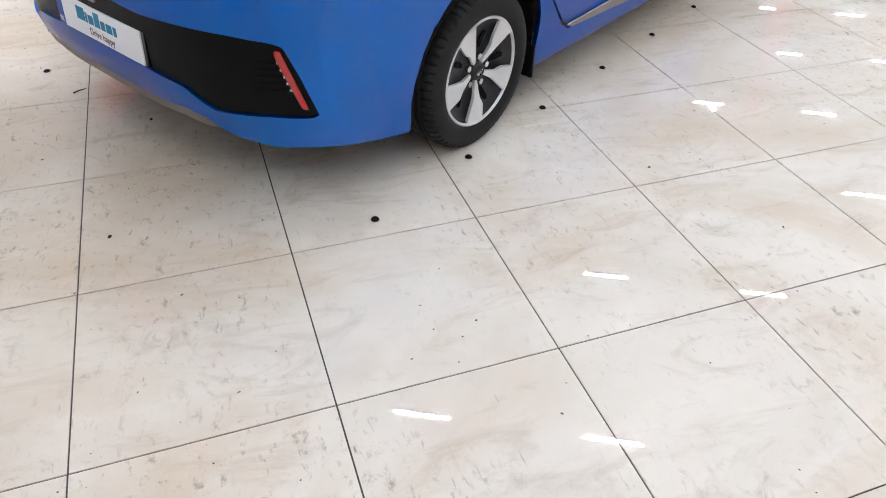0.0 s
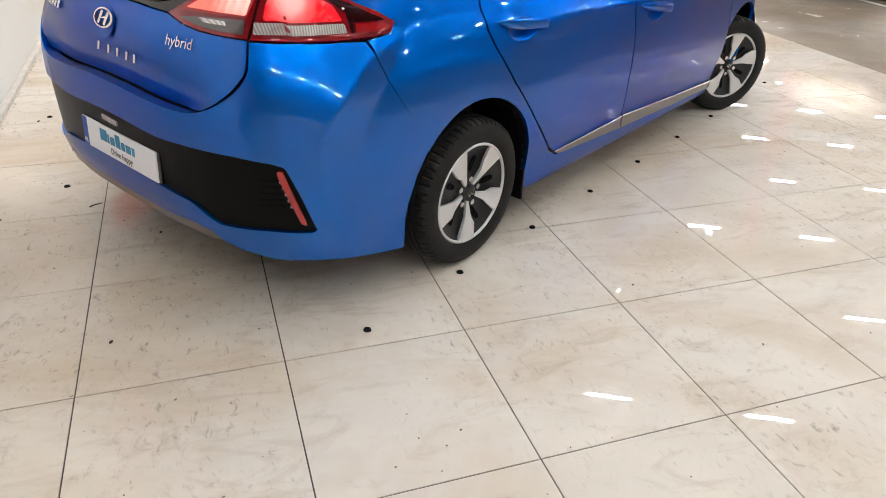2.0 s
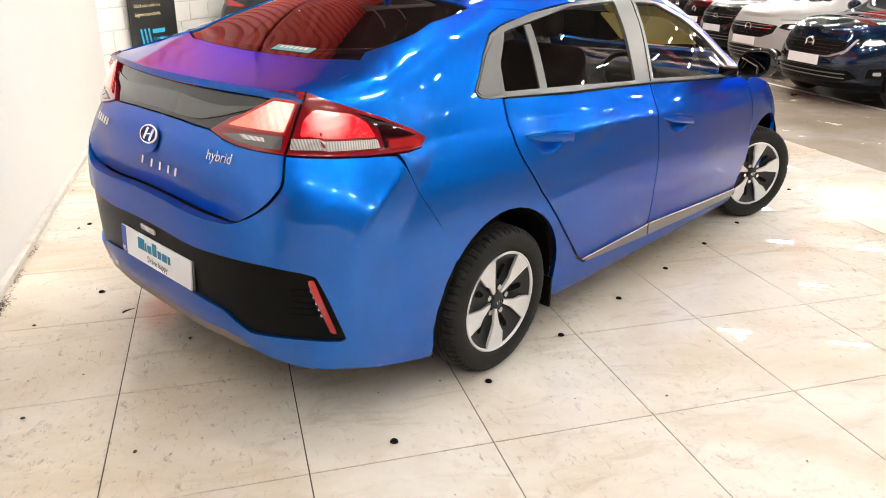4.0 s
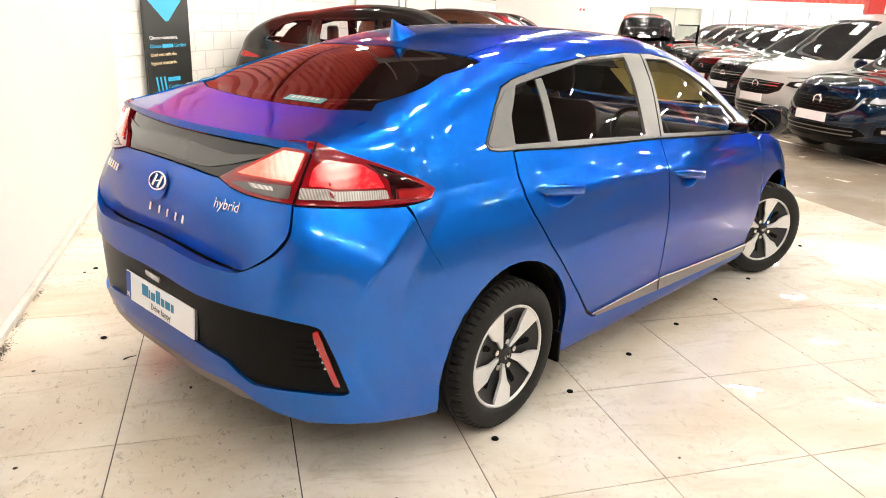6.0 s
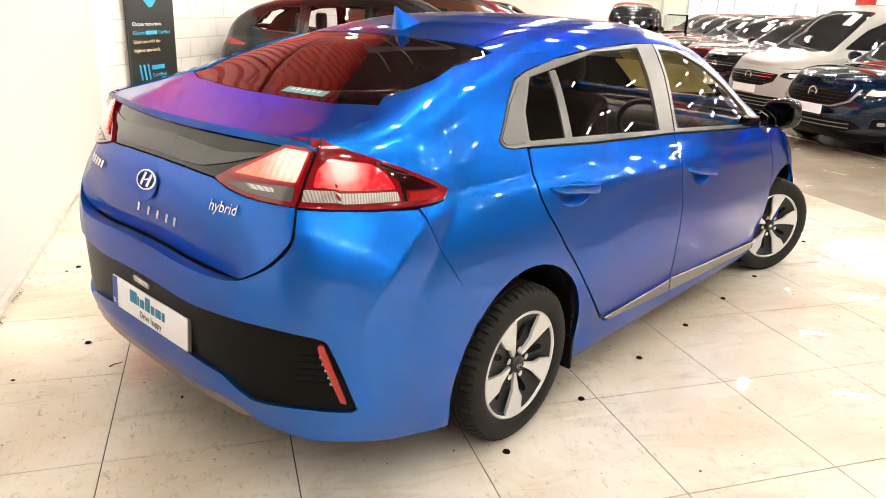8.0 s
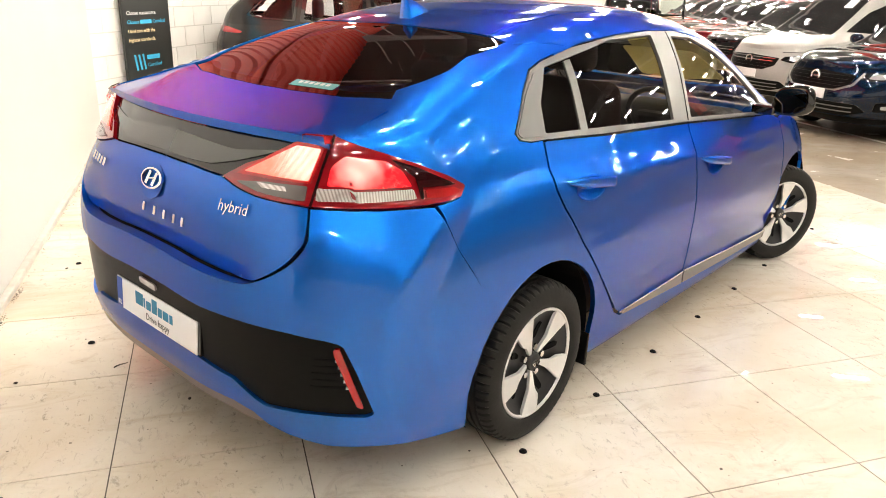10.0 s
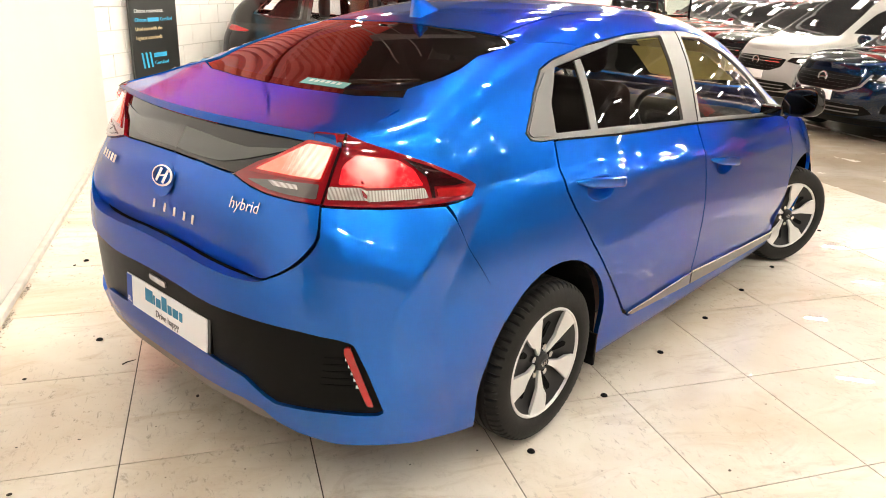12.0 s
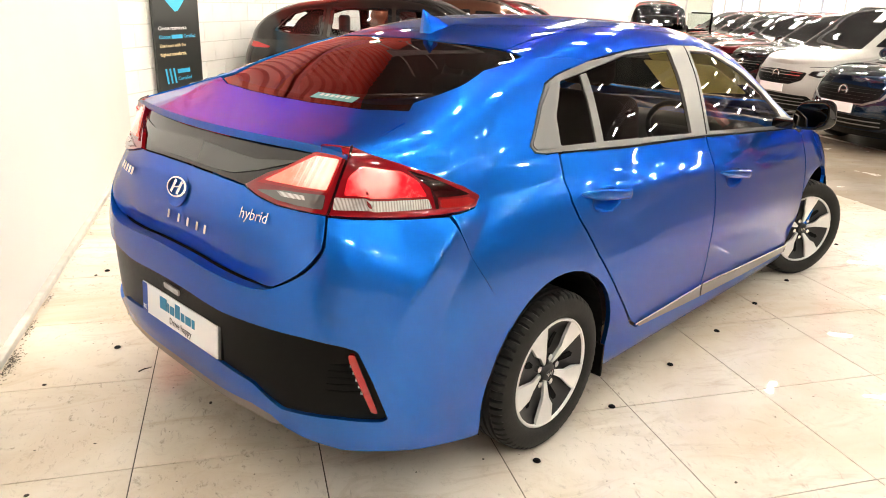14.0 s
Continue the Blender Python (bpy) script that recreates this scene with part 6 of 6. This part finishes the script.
for x0, x1, z0, z1 in ((-0.12, -0.02, 0.03, 0.13), (0.02, 0.12, 0.03, 0.13)):
    part("red_mark", bm_box(x0, x1, -0.034, -0.0305, z0, z1), M_REDSTEEL, sign)

# ---- floor studs in lines beside the car ----
stud = block("floor_stud", 0, 0.001, 0, 0.001, 0, 0.001, M_LINER)
bm = bm_cyl(0.0155, 0.006, pose(0, 0, 0.002), 20, 0.0125)
bm_cyl(0.006, 0.004, pose(0, 0, 0.006), 12, bm=bm)
bm.to_mesh(stud.data)
bm.free()
tagged(stud, "small round black stud set in the tiles", "floor stud", "floor studs")
stud.matrix_world = pose(0.304, 0.734, 0)
for k in range(1, 9):
    copy_thing(stud, pose(0.304 + 0.4525 * k, 0.734 + 0.2778 * k, 0))
for x, y in ((-0.821, 2.248), (-1.02, 3.29), (-1.05, 4.35)):
    copy_thing(stud, pose(x, y, 0))

# ---- crumbs of dirt along the kerb, a twig and pebbles ----
def crumbs():
    rng = random.Random(4)
    bm = bmesh.new()
    spots = []
    for k in range(520):
        y = rng.choice((2.1, 2.15, 2.2, 2.2, 2.25, 2.5, 2.55, 2.9)) + rng.gauss(0, 0.05) if k < 420 else rng.uniform(1.6, 5.5)
        spots.append((-1.260 + abs(rng.gauss(0, 0.014 if y > 2.4 else 0.022)), y, rng.uniform(0.001, 0.0034)))
    for x, y, r in spots:
        bmesh.ops.create_icosphere(bm, subdivisions=1, radius=1.0, matrix=Matrix.Translation((x, y, r * 0.4)) @ Matrix.Rotation(rng.uniform(0, 6), 4, "Z") @ Matrix.Diagonal((r * rng.uniform(0.7, 1.8), r, r * 0.6, 1)))
    me = bpy.data.meshes.new("dirt_crumbs")
    bm.to_mesh(me)
    bm.free()
    me.materials.append(M_DIRT)
    tagged(new("dirt_crumbs", me), "dark crumbs of dirt along the kerb", "dirt", kind="stuff")


M_DIRT = mat("dark_dirt", (0.035, 0.028, 0.02), 0.9, vary=0.4, scale=60)
crumbs()
bm = bmesh.new()
rings = []
for i in range(9):
    t = i / 8
    r = 0.0032 * (1 - 0.6 * t)
    p = Vector((-0.70 + 0.05 * t, 1.985 + 0.038 * t + 0.005 * math.sin(5 * t), 0.0032))
    rings.append([bm.verts.new(p + Vector((-0.6 * r * math.cos(a), 0.8 * r * math.cos(a), r * math.sin(a)))) for a in (0, 1.05, 2.1, 3.14, 4.19, 5.24)])
for a, b in zip(rings, rings[1:]):
    for j in range(6):
        bm.faces.new((a[j], a[(j + 1) % 6], b[(j + 1) % 6], b[j]))
bm.faces.new(rings[0])
bm.faces.new(rings[-1])
bmesh.ops.recalc_face_normals(bm, faces=bm.faces[:])
me = bpy.data.meshes.new("twig")
bm.to_mesh(me)
bm.free()
me.materials.append(M_DIRT)
tagged(new("twig", me), "small dark twig lying on the tiles", "debris")
bm = bmesh.new()
bmesh.ops.create_icosphere(bm, subdivisions=2, radius=1.0, matrix=Matrix.Diagonal((0.009, 0.006, 0.004, 1)))
me = bpy.data.meshes.new("pebble")
bm.to_mesh(me)
bm.free()
me.materials.append(M_DIRT)
peb = new("pebble", me)
tagged(peb, "small dark pebble lying on the tiles", "debris", "pebbles")
peb.matrix_world = pose(-1.06, 1.945, 0.0035)
for x, y, a in ((-1.07, 3.22, 40), (-0.393, 1.659, 80), (-0.95, 1.2, 10), (-0.55, 0.9, 60)):
    copy_thing(peb, pose(x, y, 0.0035, 0, 0, a))

# ---- tiles, laid in rows ----
def tile_mesh(w, h):
    bm = bm_box(0.0023, w - 0.0023, 0.0023, h - 0.0023, -0.004, 0.0)
    me = bpy.data.meshes.new("tile")
    bm.to_mesh(me)
    bm.free()
    me.materials.append(M_TILE)
    return me


TILE = 0.64
tile_floor = bpy.data.objects["grout_bed"]
full = tile_mesh(TILE, TILE)
for r in range(-6, 15):
    for c in range(-2, 8):
        t = new("tile", full)
        t.parent = tile_floor
        t.location = (c * TILE, r * TILE, 0)
# unseen tiles past the partition's end, added as pale bounce for the car's paint
rest_v, rest_f = [], []
for r in range(-14, 0):
    for c in range(-16, 8):
        if c < -2 or r < -6:
            k = len(rest_v)
            x0, x1, y0, y1 = c * TILE + 0.0023, (c + 1) * TILE - 0.0023, r * TILE + 0.0023, (r + 1) * TILE - 0.0023
            rest_v += [(x0, y0, 0), (x1, y0, 0), (x1, y1, 0), (x0, y1, 0), (x0, y0, -0.004), (x1, y0, -0.004), (x1, y1, -0.004), (x0, y1, -0.004)]
            rest_f += [(k, k + 1, k + 2, k + 3)] + [(k + i, k + 4 + i, k + 4 + (i + 1) % 4, k + (i + 1) % 4) for i in range(4)]
tagged(link_mesh("far_tiles", rest_v, rest_f, M_TILE, tile_floor, smooth=False), kind="stuff")
# painted line on the concrete
tagged(block("floor_line", 7.56, 7.64, -4, 16, -0.0055, -0.0035, mat("worn_white_line", (0.6, 0.58, 0.52), 0.5, vary=0.2, scale=12)), "worn white line painted on the concrete", "floor line", kind="structure")

# ---- block courses of the painted wall ----
wall_block = bpy.data.objects["wall_block"]
BL, BH, JOINT = 0.45, 0.225, 0.012
shape = bpy.data.meshes.new("wall_brick")
bm = bm_box(0, 0.007, JOINT / 2, BL - JOINT / 2, JOINT / 2, BH - JOINT / 2)
bm.to_mesh(shape)
bm.free()
shape.materials.append(M_BLOCK)
rest_v, rest_f = [], []
for c in range(9):
    for r in range(63):
        y, z = 5.25 + BL * (r + 0.5 * (c % 2)), 0.12 + BH * c
        if r < 30:
            ob = new("wall_brick", shape)
            ob.parent = wall_block
            ob.location = (D0, y, z)
        else:
            k = len(rest_v)
            a, b, p, q = y + JOINT / 2, y + BL - JOINT / 2, z + JOINT / 2, z + BH - JOINT / 2
            rest_v += [(D0 + 0.007, a, p), (D0 + 0.007, b, p), (D0 + 0.007, b, q), (D0 + 0.007, a, q), (D0, a, p), (D0, b, p), (D0, b, q), (D0, a, q)]
            rest_f += [(k, k + 1, k + 2, k + 3), (k, k + 4, k + 5, k + 1), (k + 1, k + 5, k + 6, k + 2), (k + 2, k + 6, k + 7, k + 3), (k + 3, k + 7, k + 4, k)]
rest = link_mesh("far_bricks", rest_v, rest_f, M_BLOCK, wall_block, smooth=False)
tagged(rest, kind="stuff")
